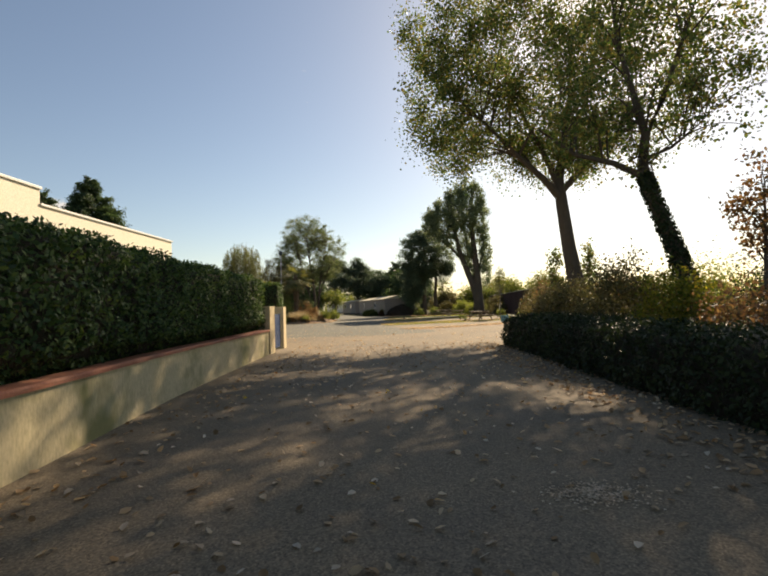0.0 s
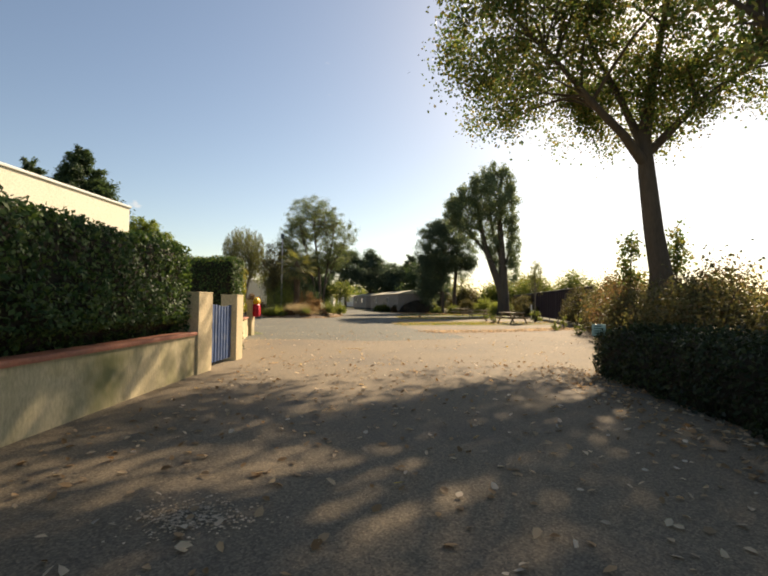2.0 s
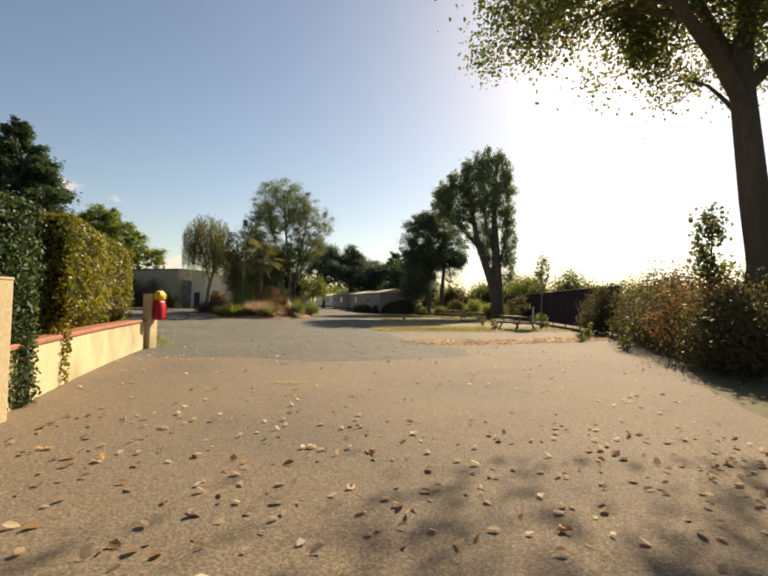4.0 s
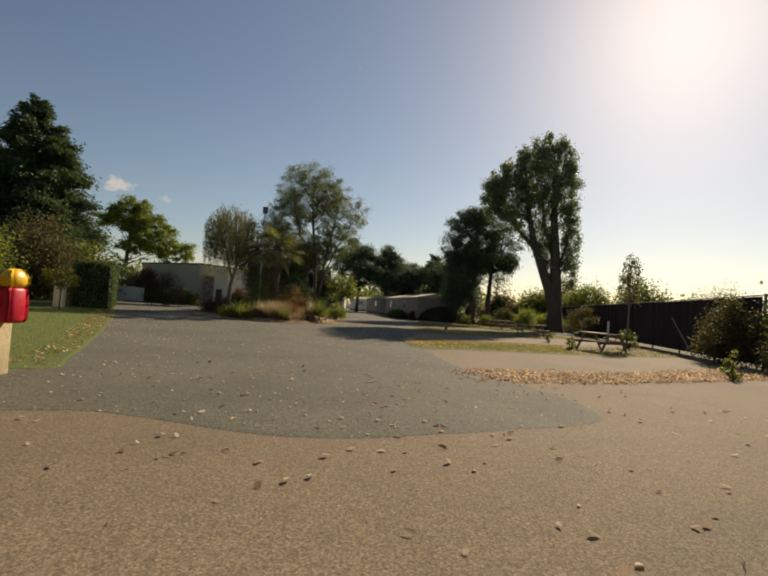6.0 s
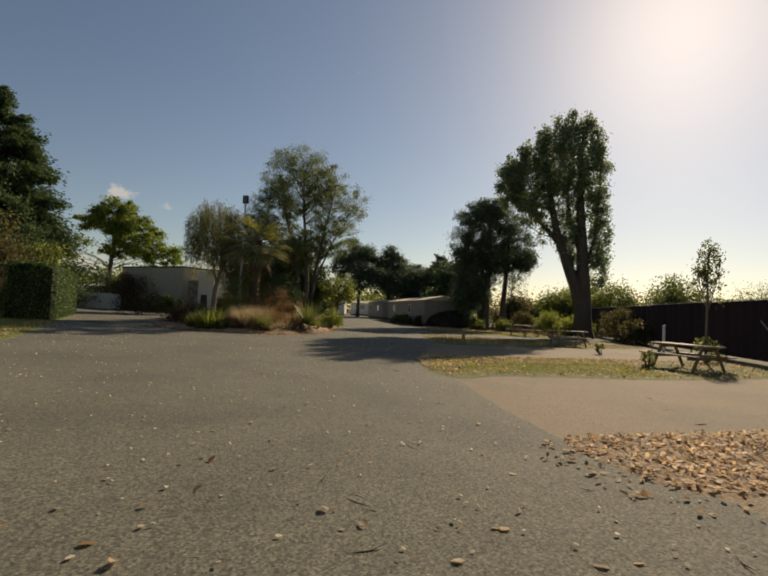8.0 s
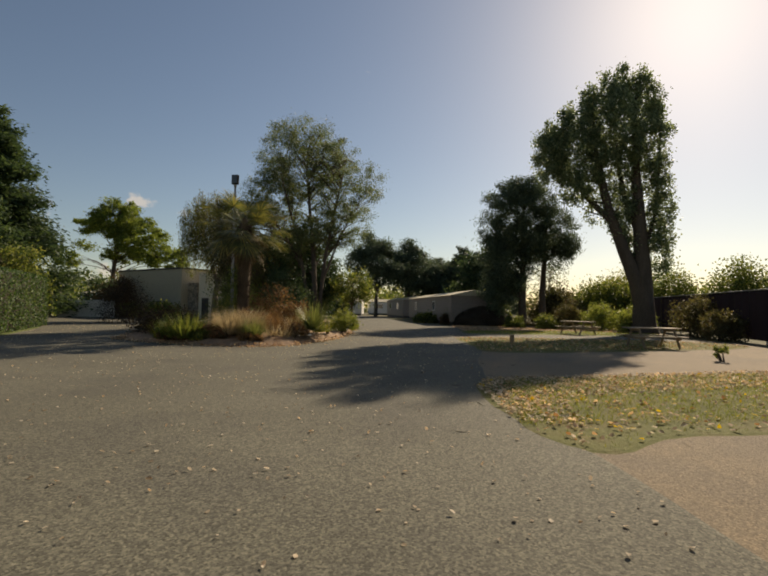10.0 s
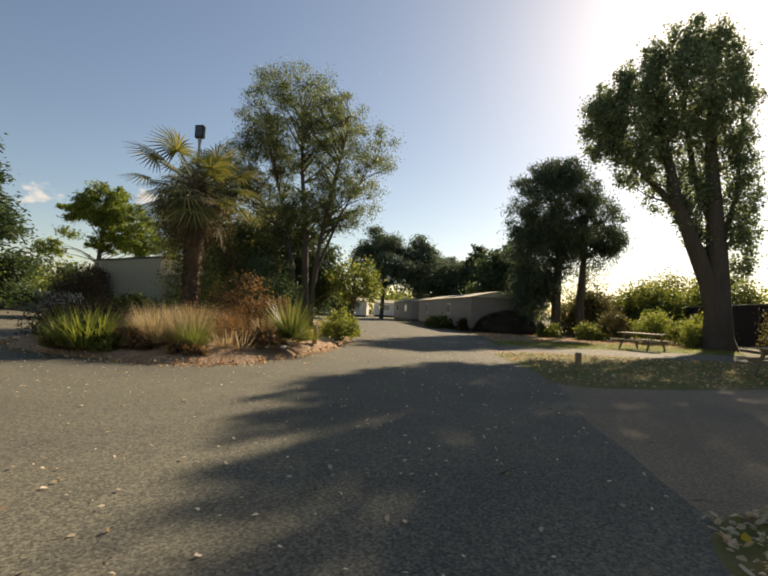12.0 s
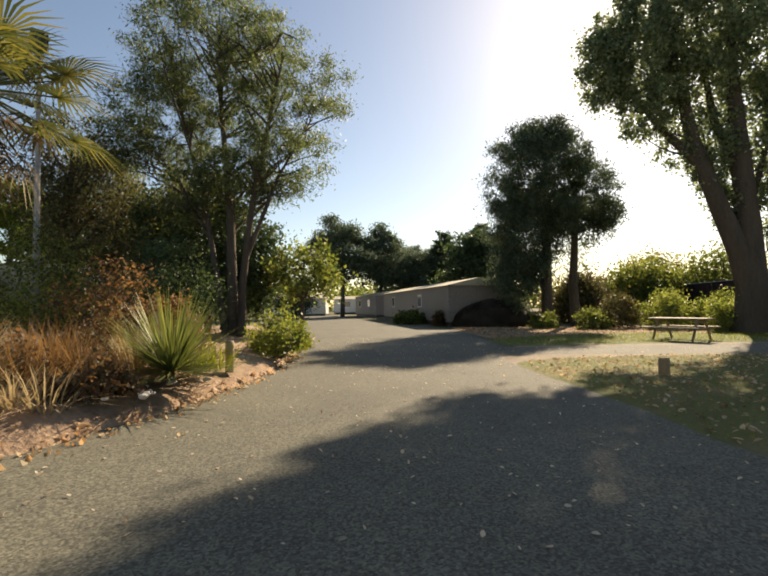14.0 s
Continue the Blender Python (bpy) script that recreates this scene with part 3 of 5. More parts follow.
structure("road", sheet(ROAD, -0.003), M_ASPHALT, "grey chip asphalt road with scattered pale leaves", category="road")

LAWN = outline([(-6.3, 27.2), (-7.05, 28.9), (-9.2, 32.6), (-14.1, 40.6), (-18.2, 46.8), (-26.0, 57.0), (-40, 62), (-44, 40), (-30, 27), (-14, 26.9), (-9, 26.9)], 5, 0.05)
structure("lawn", sheet(LAWN, 0.012, 0.03, 0.12), M_LAWN, "short green lawn with leaf litter along its edge", category="lawn")
BARK = outline([(0.35, 31.1), (0.55, 30.4), (0.95, 29.8), (1.9, 30.1), (3.4, 30.8), (7.2, 33.2), (9.2, 34.6), (9.8, 36.4), (7.6, 35.4), (4.4, 33.0), (2.0, 31.9), (1.0, 31.6)], 5, 0.1)
structure("leaf_strip", sheet(BARK, 0.001), M_LITTER, "strip of dry brown leaf litter between parking bays", category="ground")
STRIP_B = outline([(-1.36, 39.3), (-1.17, 37.3), (-0.6, 35.8), (0.7, 36.6), (4.4, 37.7), (8.0, 39.6), (10.6, 42.0), (9.6, 44.6), (6.4, 43.4), (2.8, 41.9), (0.0, 40.8), (-1.15, 40.2)], 5, 0.08)
structure("grass_strip_1", sheet(STRIP_B, 0.001), M_VERGE, "grass verge strewn with yellow and brown leaves", category="verge")
STRIP_C = outline([(-0.68, 46.72), (0.47, 46.54), (3.36, 47.69), (8.32, 50.27), (10.28, 52.50), (7.74, 54.66), (1.75, 54.36), (-1.14, 53.32), (-1.09, 50.82), (-0.81, 48.52)], 5, 0.08)
structure("grass_strip_2", sheet(STRIP_C, 0.001), M_VERGE, "shaded worn grass verge under the poplar", category="verge")
STRIP_D = outline([(-0.62, 58.33), (0.10, 57.54), (3.69, 58.19), (9.17, 59.08), (10.62, 62.51), (6.60, 63.44), (1.63, 61.86), (-0.55, 60.53)], 5, 0.08)
structure("grass_strip_3", sheet(STRIP_D, 0.001), M_LAWN, "sunlit green grass verge beside the road", category="verge")
LEAFBED = outline([(-0.45, 60.63), (1.62, 62.06), (6.60, 63.64), (11.11, 63.01), (11.53, 68.02), (3.51, 69.39), (-1.10, 69.82), (-0.81, 64.32)], 5, 0.1)
structure("litter_bed", sheet(LEAFBED, 0.005), M_LITTER, "brown leaf litter under shrubs", category="ground")
# raised planting bed in the middle of the turning place
BED = outline([(-14.57, 49.10), (-13.44, 47.22), (-11.12, 46.15), (-8.42, 45.80), (-7.13, 46.62), (-6.57, 49.03), (-6.32, 51.23), (-6.72, 55.73), (-7.66, 61.21), (-9.65, 66.68), (-12.97, 67.63), (-15.88, 62.08), (-15.85, 54.08)], 8, 0.12)
bm = bmesh.new()
cx, cy = -10.68, 56.17
rings = []
for f, h in ((1.0, -0.03), (0.985, 0.05), (0.95, 0.13), (0.9, 0.24), (0.83, 0.33), (0.72, 0.40), (0.55, 0.43), (0.3, 0.45)):
    ring = []
    for x, y in BED:
        px, py = cx + (x - cx) * f, cy + (y - cy) * f
        k = 0.0 if f == 1.0 else 0.10 * wob(px, py, 0, 1.5) + 0.05 * wob(px, py, 5, 5.0)
        ring.append(bm.verts.new((px, py, max(h + k * min(1, h * 6), -0.03))))
    rings.append(ring)
for a, b in zip(rings, rings[1:]):
    for i in range(len(a)):
        bm.faces.new((a[i], a[(i + 1) % len(a)], b[(i + 1) % len(a)], b[i]))
bm.faces.new(rings[-1])
bmesh.ops.recalc_face_normals(bm, faces=bm.faces[:])
structure("planting_bed", bm, M_SOIL, "raised island bed of red-brown soil", smooth=True, category="flower bed")

# ---- walls by the entrance ----


def wall_run(name, line, height, thick, label, plaster=M_STUCCO):
    """A low rendered wall along a line in the plan, its road face on the line, with a terracotta coping."""
    t = tagged(new(name), label, "wall", kind="structure")
    p = outline(line, 4, closed=False) + [line[-1]]
    for nm, lo, hi, over, mat in (("masonry", -0.04, height, 0.0, plaster), ("coping", height, height + 0.055, 0.035, M_TERRA)):
        bm = bmesh.new()
        secs = []
        for i, (x, y) in enumerate(p):
            a, b = p[max(i - 1, 0)], p[min(i + 1, len(p) - 1)]
            d = Vector((b[0] - a[0], b[1] - a[1])).normalized()
            n = Vector((d.y, -d.x))
            f0, b0 = Vector((x, y)) + n * over, Vector((x, y)) - n * (thick + over)
            e = 0.012 if nm == "coping" else 0.0
            secs.append([bm.verts.new((*f0, lo)), bm.verts.new((*f0, hi - e * 1.5)), bm.verts.new((*(f0 - n * e), hi)), bm.verts.new((*(b0 + n * e), hi)), bm.verts.new((*b0, hi - e * 1.5)), bm.verts.new((*b0, lo))])
        for s0, s1 in zip(secs, secs[1:]):
            for j in range(6):
                bm.faces.new((s0[j], s0[(j + 1) % 6], s1[(j + 1) % 6], s1[j]))
        bm.faces.new(secs[0])
        bm.faces.new(secs[-1])
        bmesh.ops.recalc_face_normals(bm, faces=bm.faces[:])
        part(nm, bm, mat, t, "terracotta coping tiles" if nm == "coping" else "")
    return t


wall_run("wall_1", [(-3.69, -5.62), (-3.64, 2.88), (-3.76, 6.28), (-4.08, 9.89), (-4.23, 14.10), (-4.31, 16.90)], 0.69, 0.24, "low cream rendered garden wall, stained green, with red coping", M_MOSSY)
wall_run("wall_2", [(-4.48, 19.44), (-5.1, 21.4), (-5.8, 23.8), (-6.42, 26.36)], 0.66, 0.24, "low cream rendered wall in full sun with red coping")


def pier(x, y, wx, wy, h, label):
    t = tagged(new("gate_pier"), label, "pier", "cream gate piers", "structure")
    part("shaft", boxed((x - wx, y, -0.04), (x, y + wy, h), 0.012), M_STUCCO, t)
    part("cap", boxed((x - wx - 0.006, y - 0.006, h + 0.001), (x + 0.006, y + wy + 0.006, h + 0.03), 0.01), M_STUCCO, t)
    return t


pier(-4.27, 16.92, 0.36, 0.62, 1.42, "square cream rendered gate pier with flat cap")
pier(-4.32, 19.02, 0.36, 0.42, 1.40, "square cream rendered gate pier beside blue gate")
pier(-3.54, 4.98, 0.36, 0.55, 0.86, "short cream rendered pier in the garden wall")
pier(-6.31, 26.4, 0.2, 0.36, 1.3, "narrow cream rendered end post carrying a rescue cover")

gate = thing("gate", (-4.42, 17.56, 0), "closed blue painted wooden slat gate between piers", "gate")
for k in range(9):
    part("slat", boxed((-0.03, 0.03 + k * 0.158, 0.07), (0.0, 0.03 + k * 0.158 + 0.105, 1.2 + 0.02 * math.sin(k * 0.8)), 0.006), M_BLUE, gate)
for z in (0.25, 0.98):
    part("rail", boxed((-0.075, 0.02, z), (-0.032, 1.43, z + 0.09), 0.005), M_BLUE, gate)
part("latch", boxed((0.002, 0.06, 0.78), (0.03, 0.12, 0.84), 0.006), M_BLACK, gate, "small dark latch")

cover = thing("lifebuoy_cover", (-6.19, 26.58, 0.62), "red and yellow plastic rescue ring cover on a post", "rescue equipment")


def capsule(w, d, z0, z1, taper):
    bm = bmesh.new()
    rows = []
    for z, s in ((z0, 0.82), (z0 + 0.05, 1.0), ((z0 + z1) / 2, 1.0), (z1 - 0.05, 1.0 - taper * 0.7), (z1, 0.8 - taper)):
        rows.append([bm.verts.new((w * s * (1 if abs(math.cos(a)) < 1e-6 else abs(math.cos(a)) ** 0.6 * math.copysign(1, math.cos(a))), d * s * (abs(math.sin(a)) ** 0.6 * math.copysign(1, math.sin(a)) if abs(math.sin(a)) > 1e-6 else 0), z)) for a in np.linspace(0, 2 * math.pi, 20, endpoint=False)])
    for a, b in zip(rows, rows[1:]):
        for i in range(20):
            bm.faces.new((a[i], a[(i + 1) % 20], b[(i + 1) % 20], b[i]))
    bm.faces.new(rows[0][::-1])
    bm.faces.new(rows[-1])
    bmesh.ops.recalc_face_normals(bm, faces=bm.faces[:])
    return bm


part("body", capsule(0.12, 0.15, 0.08, 0.56, 0.05), M_RED, cover, "glossy red cover", True)
part("hood", capsule(0.125, 0.145, 0.562, 0.8, 0.35), M_YELLOW, cover, "yellow hood", True)
part("bracket", boxed((-0.2, -0.05, 0.2), (-0.12, 0.05, 0.6), 0.006), M_POST, cover)

# ---- the pale house beyond the hedge ----
house = thing("house", (-13.32, 12.61, 0), "pale yellow rendered flat-roofed house behind the hedge", "house", turn=-1.33)
part("wall", boxed((-9.0, 6.9, -0.05), (0.0, 16.95, 5.36), 0.0), M_HOUSE, house)
part("tower_wall", boxed((-9.0, -2.0, -0.05), (0.004, 6.89, 5.95), 0.0), M_HOUSE, house)
part("coping", boxed((-9.06, 6.9, 5.362), (0.06, 17.01, 5.45), 0.012), M_COPING, house, "white parapet coping")
part("tower_coping", boxed((-9.06, -2.06, 5.952), (0.06, 6.95, 6.05), 0.012), M_COPING, house, "white parapet coping")
for wy in (0.2, 2.6):
    win = part("window", boxed((0.005, wy, 1.2), (0.03, wy + 1.2, 2.5), 0.005), M_COPING, house)
    part("pane", boxed((0.031, wy + 0.08, 1.28), (0.036, wy + 1.12, 2.42), 0.0), M_GLASSDARK, win)

# ---- far buildings ----
block = thing("service_building", (-25.4, 72.0, 0), "grey-beige rendered flat building with dark roof edge", "building", turn=-26.7, size=0.9)
part("wall", boxed((-11.9, 0, -0.05), (0, 7.0, 5.0), 0.0), M_BLOCK, block)
part("roof_edge", boxed((-12.0, -0.08, 5.002), (0.1, 7.1, 5.16), 0.01), M_DARKTRIM, block, "dark metal roof edge")
part("stone_panel", boxed((0.3, 0.6, -0.05), (1.7, 6.0, 3.6), 0.0), M_STONE, block, "rubble stone panel")
part("porch_wall", boxed((1.71, 0.8, -0.05), (4.2, 6.0, 4.6), 0.0), M_HOUSE, block, "pale rendered end wall")
part("door", boxed((2.3, 0.74, 0.0), (3.3, 0.79, 2.1), 0.005), M_DARKTRIM, block)


def mobile_home(at, turn, length, label, wallmat, size=1.0):
    t = thing("mobile_home", at, label, "mobile home", "mobile homes on the site", turn=turn)
    part("wall", boxed((0, 0, 0.25), (length, 4.0, 2.45), 0.02), wallmat, t)
    part("skirt", boxed((0.1, 0.1, -0.05), (length - 0.1, 3.9, 0.248), 0.0), M_DARKTRIM, t)
    bm = bmesh.new()
    v = [bm.verts.new(p) for p in ((-0.15, -0.2, 2.45), (length + 0.15, -0.2, 2.45), (length + 0.15, 2, 2.95), (-0.15, 2, 2.95), (-0.15, 4.2, 2.45), (length + 0.15, 4.2, 2.45))]
    for f in ((0, 1, 2, 3), (3, 2, 5, 4), (0, 3, 4), (1, 5, 2), (0, 4, 5, 1)):
        bm.faces.new([v[i] for i in f])
    bmesh.ops.recalc_face_normals(bm, faces=bm.faces[:])
    part("roof", bm, M_BLOCK, t)
    k = 2
    for i in range(k):
        x = length * (0.2 + 0.45 * i)
        w = part("window", boxed((x, -0.03, 1.15), (x + 1.1, -0.001, 2.05), 0.006), M_COPING, t)
        part("pane", boxed((x + 0.07, -0.036, 1.22), (x + 1.03, -0.031, 1.98), 0.0), M_GLASSDARK, w)
    return t


mobile_home((-10.70, 107.00, 0), -72.0, 11.0, "beige clad mobile home, shade put into its colour", M_SHADEDVAN)
mobile_home((-6.10, 91.00, 0), -76.0, 20.0, "long beige clad mobile home, shade put into its colour", M_SHADEDVAN)
mobile_home((-45.0, 84.0, 0), -28.0, 8.5, "white mobile home with pitched grey roof", M_WHITE)
mobile_home((-58.0, 80.0, 0), -10.0, 9.0, "white mobile home with pitched grey roof", M_WHITE)
mobile_home((-24.0, 108.0, 0), 4.0, 9.0, "white mobile home beyond the trees", M_WHITE)
mobile_home((-16.0, 122.0, 0), -6.0, 9.0, "white mobile home beyond the trees", M_WHITE)
panels = thing("screen_fence", (-36.6, 69.0, 0), "white vinyl screen panels beside the road", "fence", turn=14.0)
for i in range(6):
    part("panel", boxed((i * 1.02, 0, 0.06), (i * 1.02 + 0.97, 0.05, 1.55 - 0.05 * (i % 2)), 0.01), M_WHITE, panels)
    part("post", boxed((i * 1.02 - 0.045, -0.02, -0.05), (i * 1.02 - 0.005, 0.07, 1.66), 0.006), M_WHITE, panels)

# ---- screened fence on the far side of the parking bays ----
fence = thing("site_fence", (0, 0, 0), "dark plum screening fabric on grey metal posts", "fence")
FLINE = [(10.55, 37.6), (10.95, 41.0), (11.35, 44.4), (11.7, 47.8), (12.05, 51.2), (12.4, 54.6), (12.75, 58.0), (13.1, 61.4), (13.45, 64.8), (13.8, 68.2), (14.1, 71.6), (14.4, 75.0)]
for (x0, y0), (x1, y1) in zip(FLINE, FLINE[1:]):
    L = math.hypot(x1 - x0, y1 - y0)
    m = Matrix.Translation((x0, y0, 0)) @ Matrix.Rotation(math.atan2(y1 - y0, x1 - x0), 4, "Z")
    bm = bmesh.new()
    n = 14
    grid = [[bm.verts.new((0.03 + (L - 0.06) * i / n, 0.02 * math.sin(i * 1.9 + x0) + 0.012 * math.sin(i * 4.1), z)) for i in range(n + 1)] for z in (0.12, 0.9, 1.7, 2.42)]
    for a, b in zip(grid, grid[1:]):
        for i in range(n):
            bm.faces.new((a[i], a[i + 1], b[i + 1], b[i]))
    bmesh.ops.solidify(bm, geom=bm.faces[:], thickness=0.012)
    bmesh.ops.transform(bm, matrix=m, verts=bm.verts[:])
    part("screen_panel", bm, M_FENCE, fence)
    part("top_rail", boxed((0, -0.06, 2.44), (L, -0.02, 2.48), 0.004, m), M_POST, fence)
    part("post", boxed((-0.035, -0.12, -0.05), (0.035, -0.05, 2.52), 0.008, m), M_POST, fence, "grey metal post")
m = Matrix.Translation((11.35, 44.4, 0)) @ Matrix.Rotation(math.atan2(3.4, 0.4), 4, "Z") @ Matrix.Rotation(radians(-33), 4, "Y")
part("brace", boxed((-1.6, 0.055, 1.0), (1.4, 0.095, 1.05), 0.004, m), M_POST, fence)

# ---- clipped hedges ----
hedge("clipped_hedge", [(-4.15, 0.39), (-4.30, 5.40), (-4.63, 9.90), (-4.83, 14.11), (-4.98, 16.81)], 0.56, 2.24, 105000, 0.072, L_HEDGE, "tall dark green clipped hedge behind a low wall", lean=0.07, shaggy=0.07, foot=0.3, foot_h=0.76)
hedge("golden_hedge", [(-5.5, 21.3), (-5.9, 22.4), (-6.55, 24.1), (-7.15, 26.0)], 0.5, 2.4, 44000, 0.065, L_HEDGE_Y, "yellow-green hedge in autumn sun above a low wall", lean=0.05, shaggy=0.08, foot=0.3, foot_h=0.74)
hedge("clipped_hedge", [(-19.7, 46.9), (-22.0, 50.6), (-24.6, 54.8)], 1.0, 2.7, 14000, 0.12, L_HEDGE, "dark square-cut hedge block at the lawn's end", lean=0.03, shaggy=0.03)
hedge("clipped_hedge", [(-6.6, 19.97), (-5.6, 19.9), (-4.66, 19.86)], 0.34, 2.3, 15000, 0.06, L_HEDGE, "dark clipped hedge end behind the blue gate", lean=0.03, shaggy=0.05)
hedge("ivy_bank", [(3.52, 1.21), (3.64, 6.21), (3.71, 11.21), (3.75, 15.21), (3.81, 17.91)], 0.8, 0.86, 42000, 0.075, L_IVY, "low dark ivy-covered bank along the drive", lean=0.12, shaggy=0.1)

# ---- shrubs behind the ivy bank ----
for at, rx, ry, h, n, mat, label in (
        ((5.32, 18.38, 0), 1.3, 1.6, 2.0, 5200, L_GREY, "dull brownish green shrub behind the ivy bank"),
        ((5.65, 15.37, 0), 1.2, 1.5, 2.15, 5200, L_GREY, "dull brownish green shrub behind the ivy bank"),
        ((5.70, 12.97, 0), 1.0, 1.1, 1.85, 3800, L_HEDGE_Y, "yellowing shrub under the ivy-clad tree"),
        ((5.74, 10.36, 0), 1.1, 1.3, 1.45, 3800, L_RUST, "rusty brown shrub behind the ivy bank"),
        ((5.67, 7.56, 0), 1.2, 1.6, 1.35, 3800, L_RUST, "rusty brown shrub behind the ivy bank"),
        ((7.19, 21.33, 0), 1.4, 1.7, 1.8, 5200, L_GREY, "brownish shrub below the big tree"),
        ((7.07, 24.54, 0), 1.2, 1.6, 1.8, 4600, L_GREY, "brownish shrub below the big tree"),
        ((8.77, 11.59, 0), 1.6, 2.2, 2.3, 5200, L_IVY, "dark shrub below the ivy-clad tree"),
        ((11.17, 16.04, 0), 2.2, 2.6, 2.4, 5200, L_IVY, "dark evergreen shrub beyond the bank"),
        ((11.79, 21.03, 0), 2.2, 2.6, 2.6, 5200, L_BUSH, "rounded green shrub beyond the bank")):
    bush("shrub", at, rx, ry, h * 1.22, n * 2, 0.085, mat, label, group="shrubs along the drive")
ROWS_R = [(10.2, 38.7, 1.0, 1.0, 2.35), (7.3, 25.6, 1.0, 1.0, 1.8), (8.0, 27.6, 1.3, 1.3, 2.4), (8.7, 29.9, 1.4, 1.4, 2.5), (9.5, 32.3, 1.5, 1.5, 2.55), (10.3, 34.6, 1.4, 1.4, 2.4), (10.9, 36.9, 1.2, 1.3, 2.3), (11.0, 26.5, 1.8, 1.8, 3.0), (12.4, 31.0, 2.0, 2.0, 3.0)]
for i, (x, y, rx, ry, h) in enumerate(ROWS_R):
    bush("shrub", (x, y, 0), rx, ry, h * 1.15, 9000, 0.09, L_RUST if i in (2, 7) else L_GREY, "rusty brown shrub along the fence" if i in (1, 2, 7) else "grey-green shrub with bare twigs along the fence", group="shrubs along the fence", fill=0.35)
for x, y, h in ((8.0, 34.9, 0.85), (6.9, 29.6, 0.75), (7.0, 33.2, 0.45), (5.25, 40.4, 0.8), (5.7, 45.4, 0.7)):
    bush("young_shrub", (x, y, 0), 0.22, 0.22, h, 260, 0.075, L_BUSH, "small young shrub planted in the litter", stems=5, group="young shrubs in the strips")

# ---- trees along the drive ----
tree("large_tree", (8.76, 26.40, 0), [[(0.1, 0, -0.1, 0.62), (0.05, 0, 0.5, 0.50), (0.0, 0, 1.5, 0.42), (-0.06, 0, 2.0, 0.46), (-0.1, 0, 2.5, 0.38), (-0.35, 0, 4.0, 0.33), (-0.6, 0, 6.2, 0.29), (-0.7, 0, 7.4, 0.24), (-0.3, 0.2, 9.5, 0.17), (0.2, 0.3, 12.0, 0.1), (0.3, 0.3, 14.5, 0.04)],
                                    [(-0.62, 0, 6.4, 0.2), (-1.6, -0.4, 7.4, 0.16), (-3.0, -1.0, 8.4, 0.12), (-4.6, -1.6, 9.8, 0.07), (-6.0, -1.8, 11.0, 0.03)],
                                    [(-0.68, 0, 7.0, 0.18), (-1.2, 0.6, 9.0, 0.13), (-2.2, 1.0, 11.4, 0.08), (-2.8, 1.2, 13.6, 0.03)],
                                    [(-0.6, 0, 6.8, 0.17), (0.8, -0.6, 8.4, 0.12), (2.6, -1.0, 9.8, 0.07), (4.2, -1.2, 11.0, 0.03)]],
     [(-2.4, -0.6, 13.0, 6.2, 5.0, 4.6, 6), (-6.6, -1.6, 10.4, 2.7, 2.4, 2.8, 1.6), (2.4, 0, 12.0, 3.8, 4.2, 3.6, 1.6), (-0.6, 1.0, 10.6, 3.4, 2.6, 1.8, 1.0), (-4.4, 2.6, 9.9, 3.0, 1.8, 1.5, 1.0), (-0.4, 2.8, 9.3, 3.0, 1.8, 1.5, 0.9), (-6.6, -1.0, 14.5, 2.2, 2.2, 2.6, 0.9), (-1.2, -3.6, 13.2, 4.4, 2.0, 3.2, 0.9), (2.0, 1.5, 8.6, 1.4, 1.2, 1.1, 0.3), (0.6, -0.9, 8.8, 2.0, 1.3, 1.3, 0.8)],
     400, 205, 0.11, 0.8, M_BARK, L_PLANE, "large poplar with pale green and yellowing crown", limbs=90, wide=0.85, limb_r=0.07, full=True)
for x, y, h in ((8.04, 27.52, 3.9), (9.68, 27.38, 4.2)):
    tree("sucker_tree", (x, y, 0), [[(0, 0, -0.05, 0.04), (0.05, 0, 1.6, 0.03), (0.1, 0, h, 0.012)]], [(0.08, 0, h * 0.78, 0.42, 0.4, h * 0.3, 1)], 34, 22, 0.13, 0.3, M_BARK, L_PLANE, "thin young poplar shoot beside the trunk", limbs=14, limb_r=0.012, wide=0.85, group="poplar shoots")
